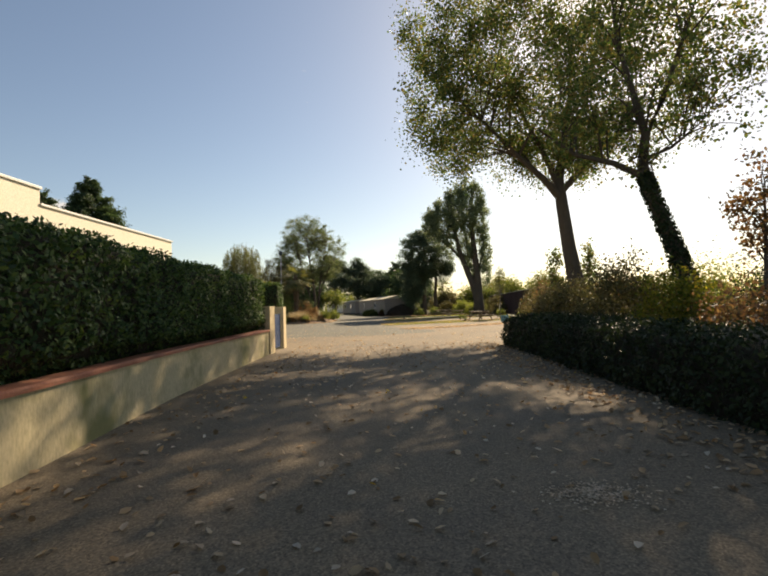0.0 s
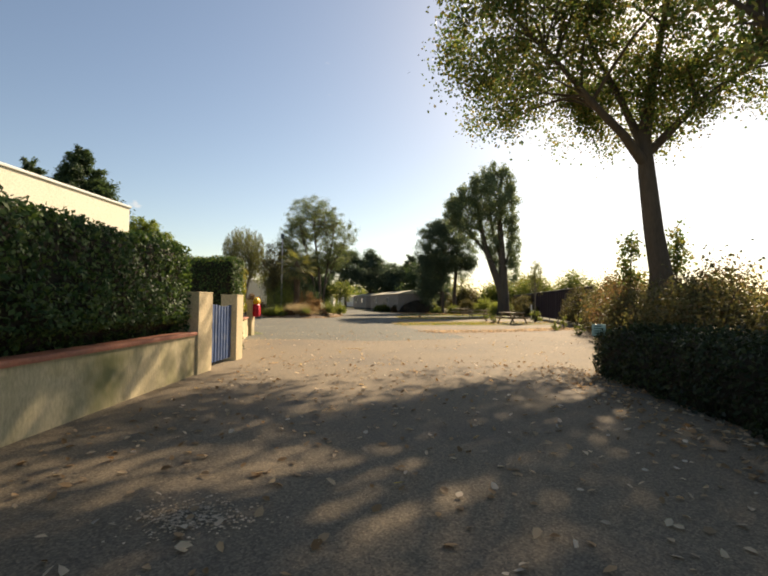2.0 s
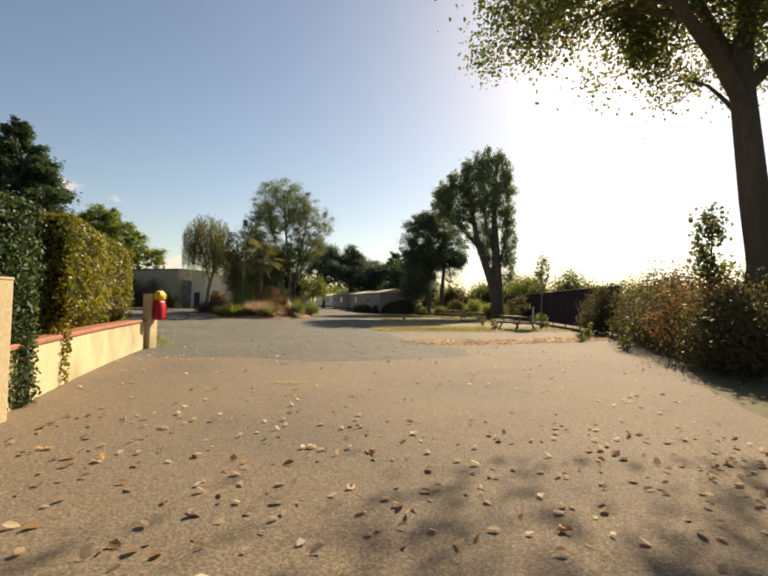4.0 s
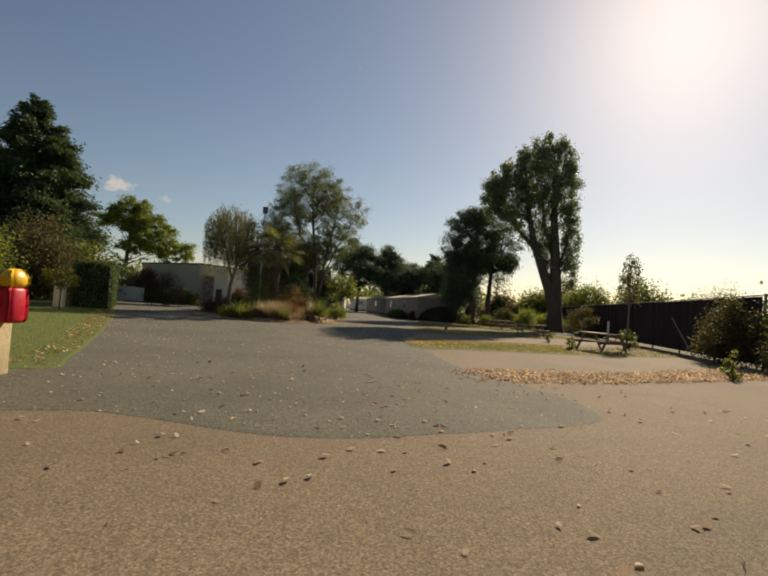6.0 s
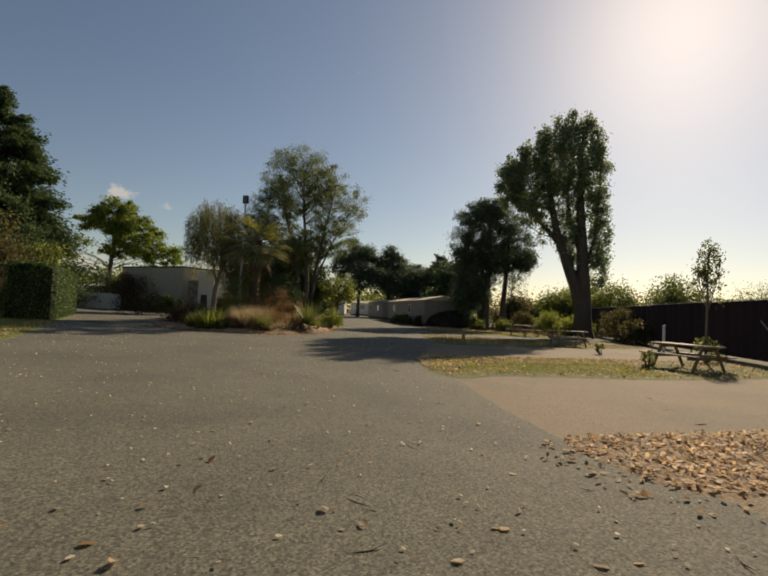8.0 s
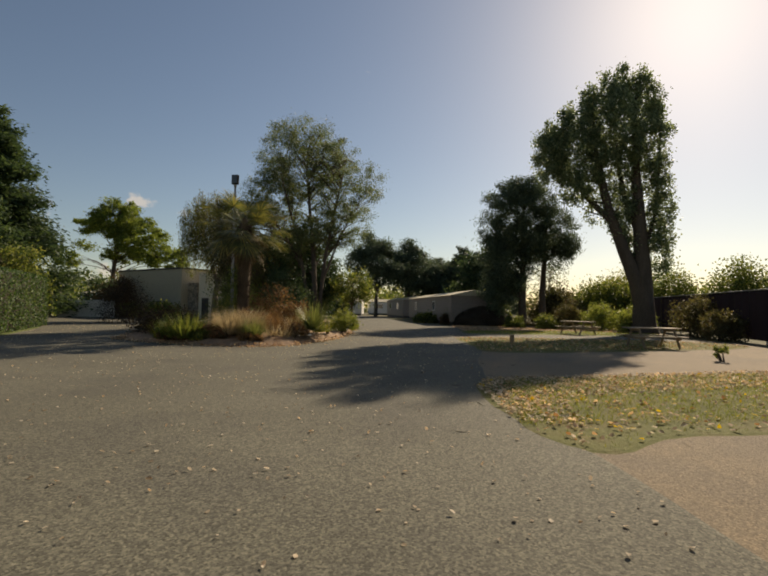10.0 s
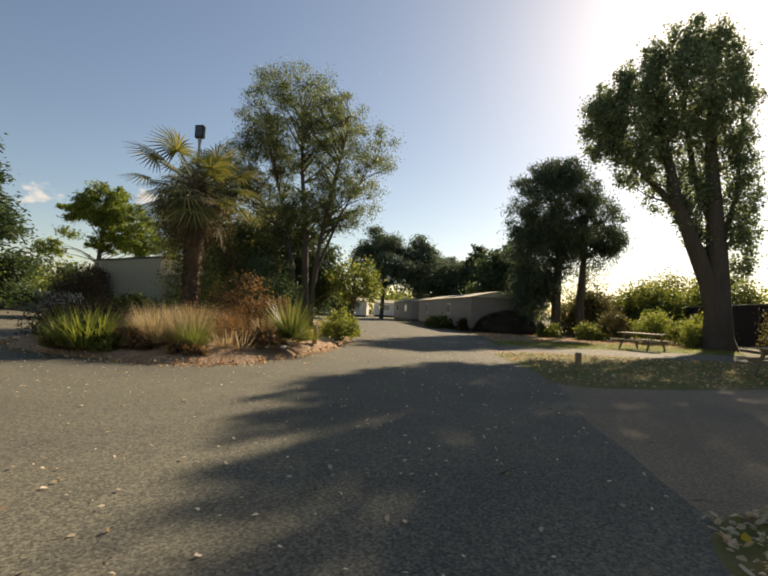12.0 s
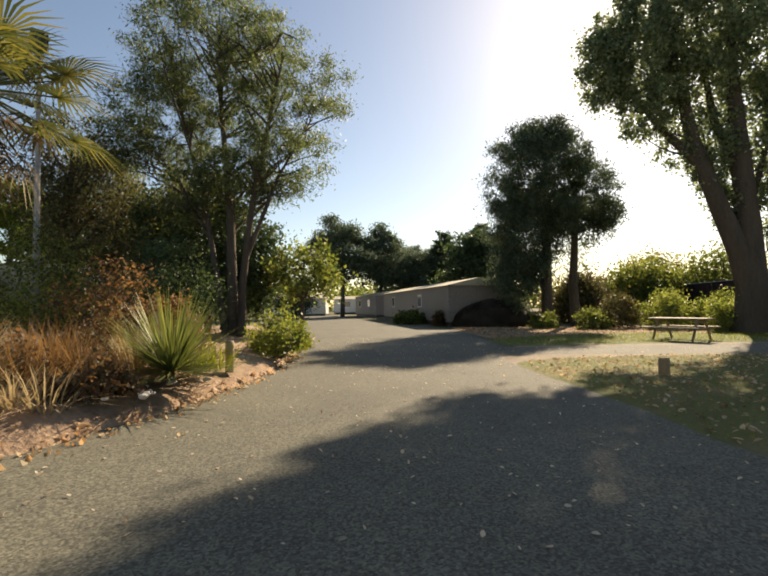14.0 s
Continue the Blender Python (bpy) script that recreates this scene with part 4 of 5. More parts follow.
t2 = tree("ivy_clad_tree", (7.91, 15.62, 0), [[(0.05, 0, -0.1, 0.5), (0, 0, 0.6, 0.34), (-0.35, 0, 1.8, 0.22), (-0.75, 0, 3.0, 0.18), (-1.25, 0, 4.3, 0.19), (-1.42, 0, 4.9, 0.17)],
                                         [(-1.42, 0, 4.9, 0.15), (-1.3, 0, 5.9, 0.12), (-1.55, 0.1, 7.2, 0.09), (-1.9, 0.1, 8.6, 0.05), (-2.0, 0.1, 10.2, 0.02)],
                                         [(-1.3, 0, 5.8, 0.1), (-0.8, 0, 6.8, 0.085), (-0.3, -0.1, 8.2, 0.06), (0.3, -0.1, 9.8, 0.02)],
                                         [(-1.4, 0, 4.7, 0.1), (-2.2, 0, 5.1, 0.08), (-3.2, 0.1, 5.4, 0.055), (-4.2, 0.2, 6.2, 0.02)],
                                         [(-1.35, 0, 5.2, 0.06), (-0.6, 0, 5.5, 0.045), (0.3, 0, 6.2, 0.015)]],
          [(-1.2, 0, 8.4, 3.0, 2.6, 3.4, 3), (0.8, -0.2, 7.0, 1.4, 1.5, 1.8, 0.9), (-3.0, 0.3, 6.2, 1.3, 1.3, 1.4, 0.8), (-2.2, 0.1, 5.3, 0.9, 0.8, 0.7, 0.35)],
          150, 80, 0.095, 0.55, M_BARK, L_PLANE, "leaning tree with ivy-clad trunk and thin crown", limbs=60, wide=0.8, limb_r=0.035, full=True)
u = rng.uniform(0, 1, 5200)
stem = np.array([(0.05, 0, -0.1), (-0.0, 0, 0.8), (-0.35, 0, 1.8), (-0.75, 0, 3.0), (-1.25, 0, 4.3), (-1.38, 0, 4.8)])
sx = np.interp(u, np.linspace(0, 1, 6), stem[:, 0]); sz = np.interp(u, np.linspace(0, 1, 6), stem[:, 2])
a = rng.uniform(0, 2 * math.pi, 5200)
rad = np.interp(u, [0, 0.2, 0.4, 1], [0.55, 0.42, 0.25, 0.17]) * rng.uniform(0.85, 1.25, 5200)
v, q = leaves(np.column_stack([sx + rad * np.cos(a), rad * np.sin(a), sz]), 0.09, 0.8, None, 1.0, np.column_stack([np.cos(a), np.sin(a), 0.2 + 0 * a]))
part("ivy", quick("ivy", v, q), L_IVY, t2, "dark ivy round the trunk")
tree("small_tree", (9.97, 16.07, 0), [[(0, 0, -0.05, 0.09), (0.1, 0, 2.2, 0.06), (0.2, 0, 4.6, 0.02)]], [(0.2, 0, 3.9, 0.9, 0.9, 1.5, 1)], 50, 36, 0.13, 0.35, M_BARK, L_RUST, "small red-leaved tree beside the ivy-clad trunk", limbs=24, limb_r=0.02)
tree("small_tree", (13.33, 18.49, 0), [[(0, 0, -0.05, 0.1), (0.1, 0, 1.6, 0.07), (0.2, 0, 3.4, 0.03)]], [(0.1, 0, 3.4, 1.0, 1.0, 1.3, 1)], 50, 32, 0.13, 0.4, M_BARK, L_RUST, "small red-leaved tree beyond the bank", limbs=20, limb_r=0.025)

# ---- poplar, cypress and the shrubs behind the verge ----
tree("poplar", (10.5, 63.3, 0), [[(0.2, 0, -0.1, 0.85), (0.15, 0, 0.6, 0.66), (0.15, 0, 2.0, 0.55), (0.1, 0, 4.0, 0.46), (-0.1, 0, 7.0, 0.36), (-0.3, 0, 10.0, 0.24), (-0.3, 0, 13.0, 0.12), (-0.2, 0, 15.4, 0.03)],
                                 [(0.05, 0, 1.6, 0.46), (-0.3, 0, 3.2, 0.42), (-1.0, 0, 5.0, 0.35), (-1.9, 0, 7.6, 0.27), (-2.5, 0, 10.6, 0.16), (-2.8, 0, 13.4, 0.04)],
                                 [(-1.6, 0, 6.6, 0.2), (-3.0, 0.2, 8.2, 0.15), (-4.4, 0.3, 10.2, 0.09), (-5.0, 0.3, 12.2, 0.02)],
                                 [(0.0, 0, 5.5, 0.2), (-0.9, 0.3, 8.6, 0.15), (-1.4, 0.3, 12.0, 0.08), (-1.5, 0.3, 15.2, 0.02)],
                                 [(0.1, 0, 4.6, 0.15), (0.9, 0, 7.4, 0.1), (1.1, 0, 11.0, 0.05), (1.0, 0, 13.6, 0.02)]],
     [(-1.5, 0, 12.2, 2.3, 2.2, 3.1, 5.0), (-3.7, 0, 11.3, 2.0, 1.9, 2.4, 3.0), (-5.2, 0.3, 10.9, 1.1, 1.2, 1.9, 1.3), (0.5, 0, 11.4, 1.3, 1.4, 3.2, 2.0), (1.1, 0, 7.0, 0.8, 0.9, 3.8, 2.0), (-3.5, 0, 8.9, 1.7, 1.5, 1.0, 1.0), (-0.9, 0.5, 7.6, 1.0, 1.2, 2.0, 1.3), (-0.3, 0.6, 5.4, 0.6, 0.8, 1.5, 0.5), (-2.6, 0.2, 7.2, 0.8, 0.9, 0.9, 0.3),
      (-2.9, 0, 14.0, 0.5, 0.6, 1.3, 0.45), (-1.9, 0, 14.8, 0.45, 0.5, 1.2, 0.4), (-1.0, 0, 15.2, 0.5, 0.5, 1.2, 0.45), (0.1, 0, 15.0, 0.45, 0.5, 1.3, 0.45), (0.9, 0, 14.0, 0.4, 0.5, 1.2, 0.35), (-4.2, 0, 13.0, 0.45, 0.5, 1.1, 0.35), (-5.2, 0.3, 12.0, 0.4, 0.4, 1.0, 0.3)],
     1300, 52, 0.14, 0.34, M_BARK, L_POPLAR, "tall twin-stemmed poplar, dark against the sun", limbs=130, wide=0.8, limb_r=0.06, along=(0, 0, 0.5), sag=-0.05, flat=1.25, size=1.06)
bm_at = (4.38, 70.91, 0)
tree("cypress", bm_at, [[(0, 0, -0.1, 0.36), (0, 0, 2.0, 0.3), (0.1, 0, 6.0, 0.22), (0.1, 0, 11.5, 0.05)], [(1.7, 0.3, -0.1, 0.3), (1.6, 0.3, 2.4, 0.25), (1.8, 0.3, 5.5, 0.18), (2.0, 0.3, 9.0, 0.05)]],
     [(-0.2, 0, 8.3, 3.3, 3.0, 3.8, 5), (-1.3, 0, 5.2, 2.2, 2.2, 2.8, 2.4), (2.4, 0.2, 7.4, 2.1, 2.0, 2.6, 1.5), (-1.8, 0, 2.8, 1.5, 1.6, 2.2, 1.3), (0.2, 0, 11.0, 1.8, 1.6, 0.9, 0.7), (3.4, 0.2, 6.4, 1.2, 1.2, 0.9, 0.5)],
     800, 130, 0.2, 0.55, M_BARK, L_CONIFER, "dense dark cypress with bare lower trunks", limbs=90, wide=0.28, limb_r=0.06, along=(0, 0, 0.8), spread=0.9, flat=0.7)
for at, rx, ry, h, n, mat, label in (
        ((1.84, 73.87, 0), 2.0, 1.6, 2.6, 3400, L_BUSH, "green shrub behind the brush heap"),
        ((7.13, 68.05, 0), 1.2, 1.0, 1.7, 2600, L_GREY, "dull green shrub on the litter bed"),
        ((9.15, 66.88, 0), 1.5, 1.2, 1.9, 3000, L_BRIGHT, "lime-yellow shrub on the litter bed"),
        ((11.16, 65.92, 0), 1.3, 1.1, 1.7, 3000, L_BUSH, "green shrub on the litter bed"),
        ((8.00, 75.97, 0), 2.6, 2.2, 3.2, 4200, L_GREY, "wide dull green shrub under the cypress"),
        ((13.0, 78.0, 0), 3.0, 2.4, 4.4, 4800, L_BUSH, "large yellow-green shrub behind the fence"),
        ((17.4, 76.0, 0), 3.2, 2.6, 4.9, 4800, L_BUSH, "large yellow-green shrub behind the fence"),
        ((21.5, 72.0, 0), 3.2, 2.8, 5.2, 4800, L_BUSH, "large yellow-green shrub behind the fence"),
        ((26.5, 68.0, 0), 3.4, 2.8, 5.4, 4800, L_BUSH, "large round shrub behind the fence"),
        ((19.0, 88.0, 0), 4.0, 3.0, 6.0, 4200, L_HEDGE_Y, "yellowing tree behind the fence"),
        ((30.0, 58.0, 0), 3.0, 2.6, 4.2, 3600, L_BUSH, "large round shrub behind the fence"),
        ((24.0, 50.0, 0), 2.4, 2.4, 3.2, 5600, L_BUSH, "large round shrub behind the fence"),
        ((12.0, 59.6, 0), 1.3, 1.2, 2.3, 3600, L_GREY, "grey-brown shrub at the poplar's foot"),
        ((11.6, 56.4, 0), 0.9, 0.9, 1.5, 2200, L_GREY, "grey-green shrub at the poplar's foot"),
        ((10.20, 63.90, 0), 1.0, 1.0, 1.4, 2000, L_BRIGHT, "lime-green rounded shrub on the litter"),
        ((5.45, 67.02, 0), 0.9, 0.8, 1.1, 1500, L_BUSH, "low shrub on the litter bed"),
        ((3.43, 67.99, 0), 0.8, 0.7, 1.0, 1300, L_BUSH, "low shrub on the litter bed"),
        ((-1.15, 72.92, 0), 1.0, 0.8, 0.9, 1300, L_RUST, "low dry shrub beside the mobile home"),
        ((-3.61, 76.78, 0), 1.2, 0.9, 0.8, 1300, L_BUSH, "low shrub beside the mobile home")):
    bush("shrub", at, rx, ry, h * 1.12, int(n * (1.8 if at[1] < 70 else 3.2)), 0.12 if at[1] < 70 else 0.22, mat, label, group="shrubs behind the verge")
tuft("pampas_tuft", (-0.3, 73.4, 0), 420, 0.3, 2.3, 0.05, L_WILLOW, "tall pale strappy tuft beside the mobile home", "plant", (0.05, 0.9), 0.5, pieces=3, patch=0.6)
heap = thing("brush_heap", (1.47, 71.56, 0), "dark heap of cut brushwood", "brush heap")
bm = bmesh.new()
bmesh.ops.create_icosphere(bm, subdivisions=4, radius=1.0)
for v0 in bm.verts:
    k = 1 + 0.16 * wob(v0.co.x, v0.co.y, v0.co.z, 2.2) + 0.08 * wob(v0.co.x, v0.co.y, v0.co.z, 6)
    v0.co = Vector((v0.co.x * 2.45 * k, v0.co.y * 1.5 * k, max(v0.co.z * 1.5 * k, -0.05)))
part("core", bm, M_THATCH, heap, smooth=True)
d = unit(3000)
d[:, 2] = np.abs(d[:, 2])
v, q = leaves(d * np.array([2.5, 1.55, 1.52]), 0.3, 0.12, None, 1.0)
part("twig_cover", quick("twig_cover", v, q), M_THATCH, heap)
tree("airy_tree", (7.31, 75.45, 0), [[(0, 0, -0.05, 0.09), (0.1, 0, 2.5, 0.06), (0.2, 0, 5.4, 0.02)]], [(0.1, 0, 3.9, 1.7, 1.5, 2.0, 1)], 60, 24, 0.13, 0.4, M_PALEBARK, L_WILLOW, "thin airy pale-leaved tree", limbs=40, limb_r=0.025)
tree("young_poplar", (9.0, 44.3, 0), [[(0, 0, -0.05, 0.05), (0.02, 0, 2.0, 0.035), (0.05, 0, 4.2, 0.008)], [(0.02, 0, 1.8, 0.025), (0.3, 0, 2.8, 0.015), (0.45, 0, 3.6, 0.005)], [(0.02, 0, 1.9, 0.022), (-0.25, 0, 2.8, 0.014), (-0.38, 0, 3.7, 0.005)]], [(0.05, 0, 3.6, 0.35, 0.35, 1.0, 1), (0.35, 0, 2.9, 0.28, 0.3, 0.8, 0.5), (-0.3, 0, 3.0, 0.25, 0.3, 0.7, 0.4)], 64, 22, 0.09, 0.22, M_PALEBARK, L_WILLOW, "slim young poplar with thin upright crown", limbs=50, limb_r=0.012, along=(0, 0, 0.8))
bush("shrub", (9.0, 44.3, 0), 0.5, 0.5, 1.2, 700, 0.09, L_BUSH, "small shrub round the young poplar's foot")

# ---- far trees beyond the road ----


def conifer(at, h, r, n, mat, label, skirt=1.2, leaf_size=0.34):
    """Whorls of drooping boughs with needle sprays."""
    t = thing("conifer", at, label, "tree", "conifers round the site")
    v, q = tubes([[(0, 0, -0.1, h * 0.022), (0, 0, h * 0.5, h * 0.014), (0, 0, h, 0.02)]], 8)
    part("trunk", quick("trunk", v, q), M_BARK, t, smooth=True)
    paths, pts, dirs = [], [], []
    z = skirt
    while z < h * 0.985:
        f = (h - z) / (h - skirt)
        L = r * f ** 0.75 + 0.2
        for k in range(int(5 + 4 * f)):
            a = rng.uniform(0, 2 * math.pi)
            l = L * rng.uniform(0.6, 1.1)
            tip = np.array([math.cos(a) * l, math.sin(a) * l, z - 0.08 * l + rng.uniform(0, 0.3) + 0.3 * (1 - f) * l])
            zz = z + rng.uniform(-0.3, 0.3)
            tip[2] += rng.normal() * 0.35
            paths.append(limb((0, 0, zz), tip, 0.035, 0.006, -0.06, 4))
            m = max(6, int(n * l / r / (h * 2.0)))
            s = rng.uniform(0.2, 1, m) ** 0.6
            pts.append(np.array([0, 0, z]) * (1 - s)[:, None] + tip * s[:, None] + rng.normal(size=(m, 3)) * np.array([0.2, 0.2, 0.13]) * (l / 2.8 + 0.6))
            dirs.append(np.broadcast_to(np.array([math.cos(a), math.sin(a), -0.15]), (m, 3)))
        z += 0.3 + 0.12 * f
    v, q = tubes(paths, 4)
    part("bough_structure", quick("bough_structure", v, q), M_BARK, t)
    v, q = leaves(np.concatenate(pts), leaf_size, 0.34, np.concatenate(dirs), 0.75)
    part("needle_foliage", quick("needle_foliage", v, q), mat, t)
    return t


conifer((-38.5, 63.5, 0), 18.8, 7.4, 40000, L_FIR, "tall dark green fir behind the lawn", 1.5, 0.36)
conifer((-44.5, 63.0, 0), 17.2, 6.2, 22000, L_FIR, "tall dark green fir behind the lawn", 1.5, 0.4)


def pine(at, h, ells, label, mat, clumps=120, per=46, size=0.3, lean=0.0, cr=1.0):
    return tree("pine_tree", at, [[(0, 0, -0.1, h * 0.024), (lean * 0.3, 0, h * 0.3, h * 0.019), (lean * 0.7, 0, h * 0.6, h * 0.014), (lean, 0, h * 0.95, 0.03)]], ells, clumps, per, size, cr, M_BARK, mat, label, limbs=60, wide=0.4, limb_r=0.07, group="pines round the site", flat=0.6)


pine((-49.30, 95.00, 0), 16.8, [(0.4, 0, 13.4, 3.6, 3.4, 3.0, 3), (4.2, 0, 10.8, 4.0, 3.2, 3.0, 2.6), (8.2, 0, 7.6, 3.4, 2.8, 2.2, 1.6), (1.5, 0, 8.4, 3.4, 2.8, 1.4, 1.0), (-3.6, 0, 12.6, 1.9, 1.8, 1.2, 0.6), (-4.0, 0, 9.6, 1.4, 1.4, 0.7, 0.3), (-7.2, 0, 7.6, 2.4, 1.6, 1.0, 0.5)], "broad pine with sunlit yellow-green needles", L_PINE, 300, 120, 0.36, 1.0, 0.8)
pine((-11.40, 99.00, 0), 11.8, [(0.0, 0, 7.2, 4.2, 3.0, 3.2, 3), (-0.6, 0, 10.0, 2.2, 2.0, 1.8, 1)], "dark pine beside the road", L_CONIFER, 150, 170, 0.3, 0.3)
pine((-7.00, 103.00, 0), 11.4, [(0, 0, 6.6, 3.8, 2.6, 3.6, 3), (0, 0, 10.0, 1.6, 1.4, 1.4, 0.7)], "dark pine beside the road", L_CONIFER, 140, 170, 0.3)
pine((-2.20, 106.00, 0), 9.8, [(0, 0, 5.6, 4.0, 2.6, 3.6, 3)], "dark pine beside the road", L_CONIFER, 130, 170, 0.3)
pine((-4.20, 112.00, 0), 11.0, [(0, 0, 6.0, 4.4, 2.6, 4.2, 3)], "dark pine beside the road", L_CONIFER, 130, 170, 0.3)
conifer((1.00, 104.00, 0), 10.4, 4.0, 9000, L_CONIFER, "dark spreading cedar beyond the road", 2.0, 0.36)
conifer((5.00, 100.00, 0), 10.6, 4.4, 9000, L_CONIFER, "dark spreading cedar beyond the road", 1.0, 0.36)
pine((2.80, 86.00, 0), 8.4, [(0, 0, 4.8, 3.4, 2.4, 3.2, 3)], "dark pine behind the mobile home", L_FIR, 130, 100, 0.4)
for at, rx, ry, h, n, mat, label in (
        ((-29.6, 54.4, 0), 3.0, 2.6, 6.2, 9000, L_GREY, "olive-brown leafy tree below the fir"),
        ((-29.5, 48.5, 0), 3.0, 2.6, 5.6, 7000, L_BUSH, "green leafy tree behind the lawn"),
        ((-30.6, 59.9, 0), 2.2, 2.2, 5.2, 6000, L_BUSH, "green leafy tree below the fir"),
        ((-40.0, 44.0, 0), 5.0, 4.0, 6.0, 6000, L_BUSH, "green leafy tree behind the lawn"),
        ((-15.88, 93.08, 0), 2.6, 2.2, 4.8, 3600, L_FIR, "dark green tree beyond the bed"),
        ((-20.79, 88.00, 0), 3.4, 2.6, 4.2, 3600, L_BUSH, "green shrubbery beyond the bed"),
        ((-21.2, 72.2, 0), 2.0, 1.2, 2.4, 3000, L_RUST, "dull brown shrub before the flat building"),
        ((-26.6, 70.7, 0), 2.0, 1.4, 1.5, 2400, L_BUSH, "low dark shrub before the flat building"),
        ((-33.4, 74.4, 0), 2.4, 1.8, 3.6, 3600, L_RUST, "purple-brown shrub at the building's corner"),
        ((-37.8, 78.5, 0), 2.6, 2.0, 4.4, 3600, L_FIR, "dark shrub beside the flat building"),
        ((-30.2, 72.6, 0), 1.6, 1.2, 1.2, 2000, L_BUSH, "low dark shrub before the flat building")):
    bush("shrub", at, rx, ry, h * 1.15, n * 2, 0.2, mat, label, group="trees and shrubs behind the lawn", fill=0.35, stems=14)
# distant belt of trees right round
at, col = [], []
for k in range(230):
    a = rng.uniform(radians(20), radians(160))
    r = rng.uniform(120, 165)
    if radians(62) < a < radians(82) and r < 170:
        r = 165
    at.append((r * math.cos(a), 40 + r * math.sin(a), rng.uniform(5.0, 9.0)))
c = np.repeat(np.array(at), 160, axis=0)
pos = c * (1, 1, 0.55) + rng.normal(size=c.shape) * np.column_stack([c[:, 2] * 0.55, c[:, 2] * 0.4, c[:, 2] * 0.3])
pos[:, 2] = np.maximum(pos[:, 2], 0.2)
v, q = leaves(pos, 1.0, 0.7)
tagged(part("distant_trees", quick("distant_trees", v, q), L_BUSH), "distant belt of green trees round the site", "trees", kind="stuff")

# ---- planting in the island bed ----
palm = thing("palm_tree", (-9.6, 48.68, 0.3), "fan palm with shaggy trunk and skirt of dead fronds", "palm tree", size=0.95)
v, q = tubes([[(0, 0, -0.1, 0.25), (0.02, 0, 0.4, 0.19), (0.05, 0, 1.6, 0.2), (0.06, 0, 2.8, 0.235), (0.04, 0, 3.7, 0.26), (0.0, 0, 4.35, 0.2), (0, 0, 4.6, 0.06)]], 14)
part("trunk", quick("trunk", v, q), M_FIBRE, palm, smooth=True)
n = 2600
z = rng.uniform(0.1, 4.3, n)
a = rng.uniform(0, 2 * math.pi, n)
r = np.interp(z, [0, 0.4, 1.6, 2.8, 3.7, 4.4], [0.25, 0.19, 0.2, 0.24, 0.27, 0.2])
v, q = leaves(np.column_stack([r * np.cos(a) + 0.04, r * np.sin(a), z]), 0.2, 0.16, np.column_stack([np.cos(a) * 0.5, np.sin(a) * 0.5, -0.2 + 0 * a]), 0.4)
part("trunk_fibre", quick("trunk_fibre", v, q), M_FIBRE, palm)


def frond(az, el, stalk, fan, count, droop):
    """A palm frond: a stalk and a fan of narrow blades."""
    d = np.array([math.cos(az) * math.cos(el), math.sin(az) * math.cos(el), math.sin(el)])
    root = np.array([0, 0, 4.25])
    hub = root + d * stalk + np.array([0, 0, -droop * stalk * 0.3])
    sv, sq = tubes([np.column_stack([np.linspace(root, hub, 4), np.linspace(0.022, 0.012, 4)])], 5)
    side = np.cross(d, (0, 0, 1.0))
    side /= np.linalg.norm(side) + 1e-9
    up = np.cross(side, d)
    vs, qs = [], []
    for k in range(count):
        b = (k / (count - 1) - 0.5) * 4.3
        w = d * math.cos(b) + side * math.sin(b)
        L = fan * (0.78 + 0.22 * math.cos(b)) * rng.uniform(0.92, 1.06)
        s = np.cross(w, up)
        s /= np.linalg.norm(s) + 1e-9
        p1 = hub + w * L * 0.5 + up * 0.04
        p2 = hub + w * L - np.array([0, 0, droop * L * 0.45])
        wd = fan * 0.026
        i = len(vs)
        vs += [hub - s * wd * 0.3, hub + s * wd * 0.3, p1 + s * wd, p1 - s * wd, p2 + s * wd * 0.15, p2 - s * wd * 0.15]
        qs += [(i, i + 1, i + 2, i + 3), (i + 3, i + 2, i + 4, i + 5)]
    return (sv, sq), (np.array(vs), np.array(qs))


for k in range(34):
    az, el = k * 2.399, radians(rng.uniform(-38, 68))
    st, fan = frond(az, el, rng.uniform(0.75, 1.35), rng.uniform(0.8, 1.05), 26, 0.42)
    f = part("frond", quick("frond", *fan), L_PALM, palm)
    part("stalk", quick("stalk", *st), L_PALM, f)
for k in range(20):
    az, el = k * 2.399 + 1.0, radians(rng.uniform(-76, -15))
    st, fan = frond(az, el, rng.uniform(0.5, 1.1), rng.uniform(0.45, 0.7), 18, 0.8)
    f = part("dead_frond", quick("dead_frond", *fan), L_DEADPALM, palm, "dry hanging dead frond" if k == 0 else "")
    part("stalk", quick("stalk", *st), L_DEADPALM, f)

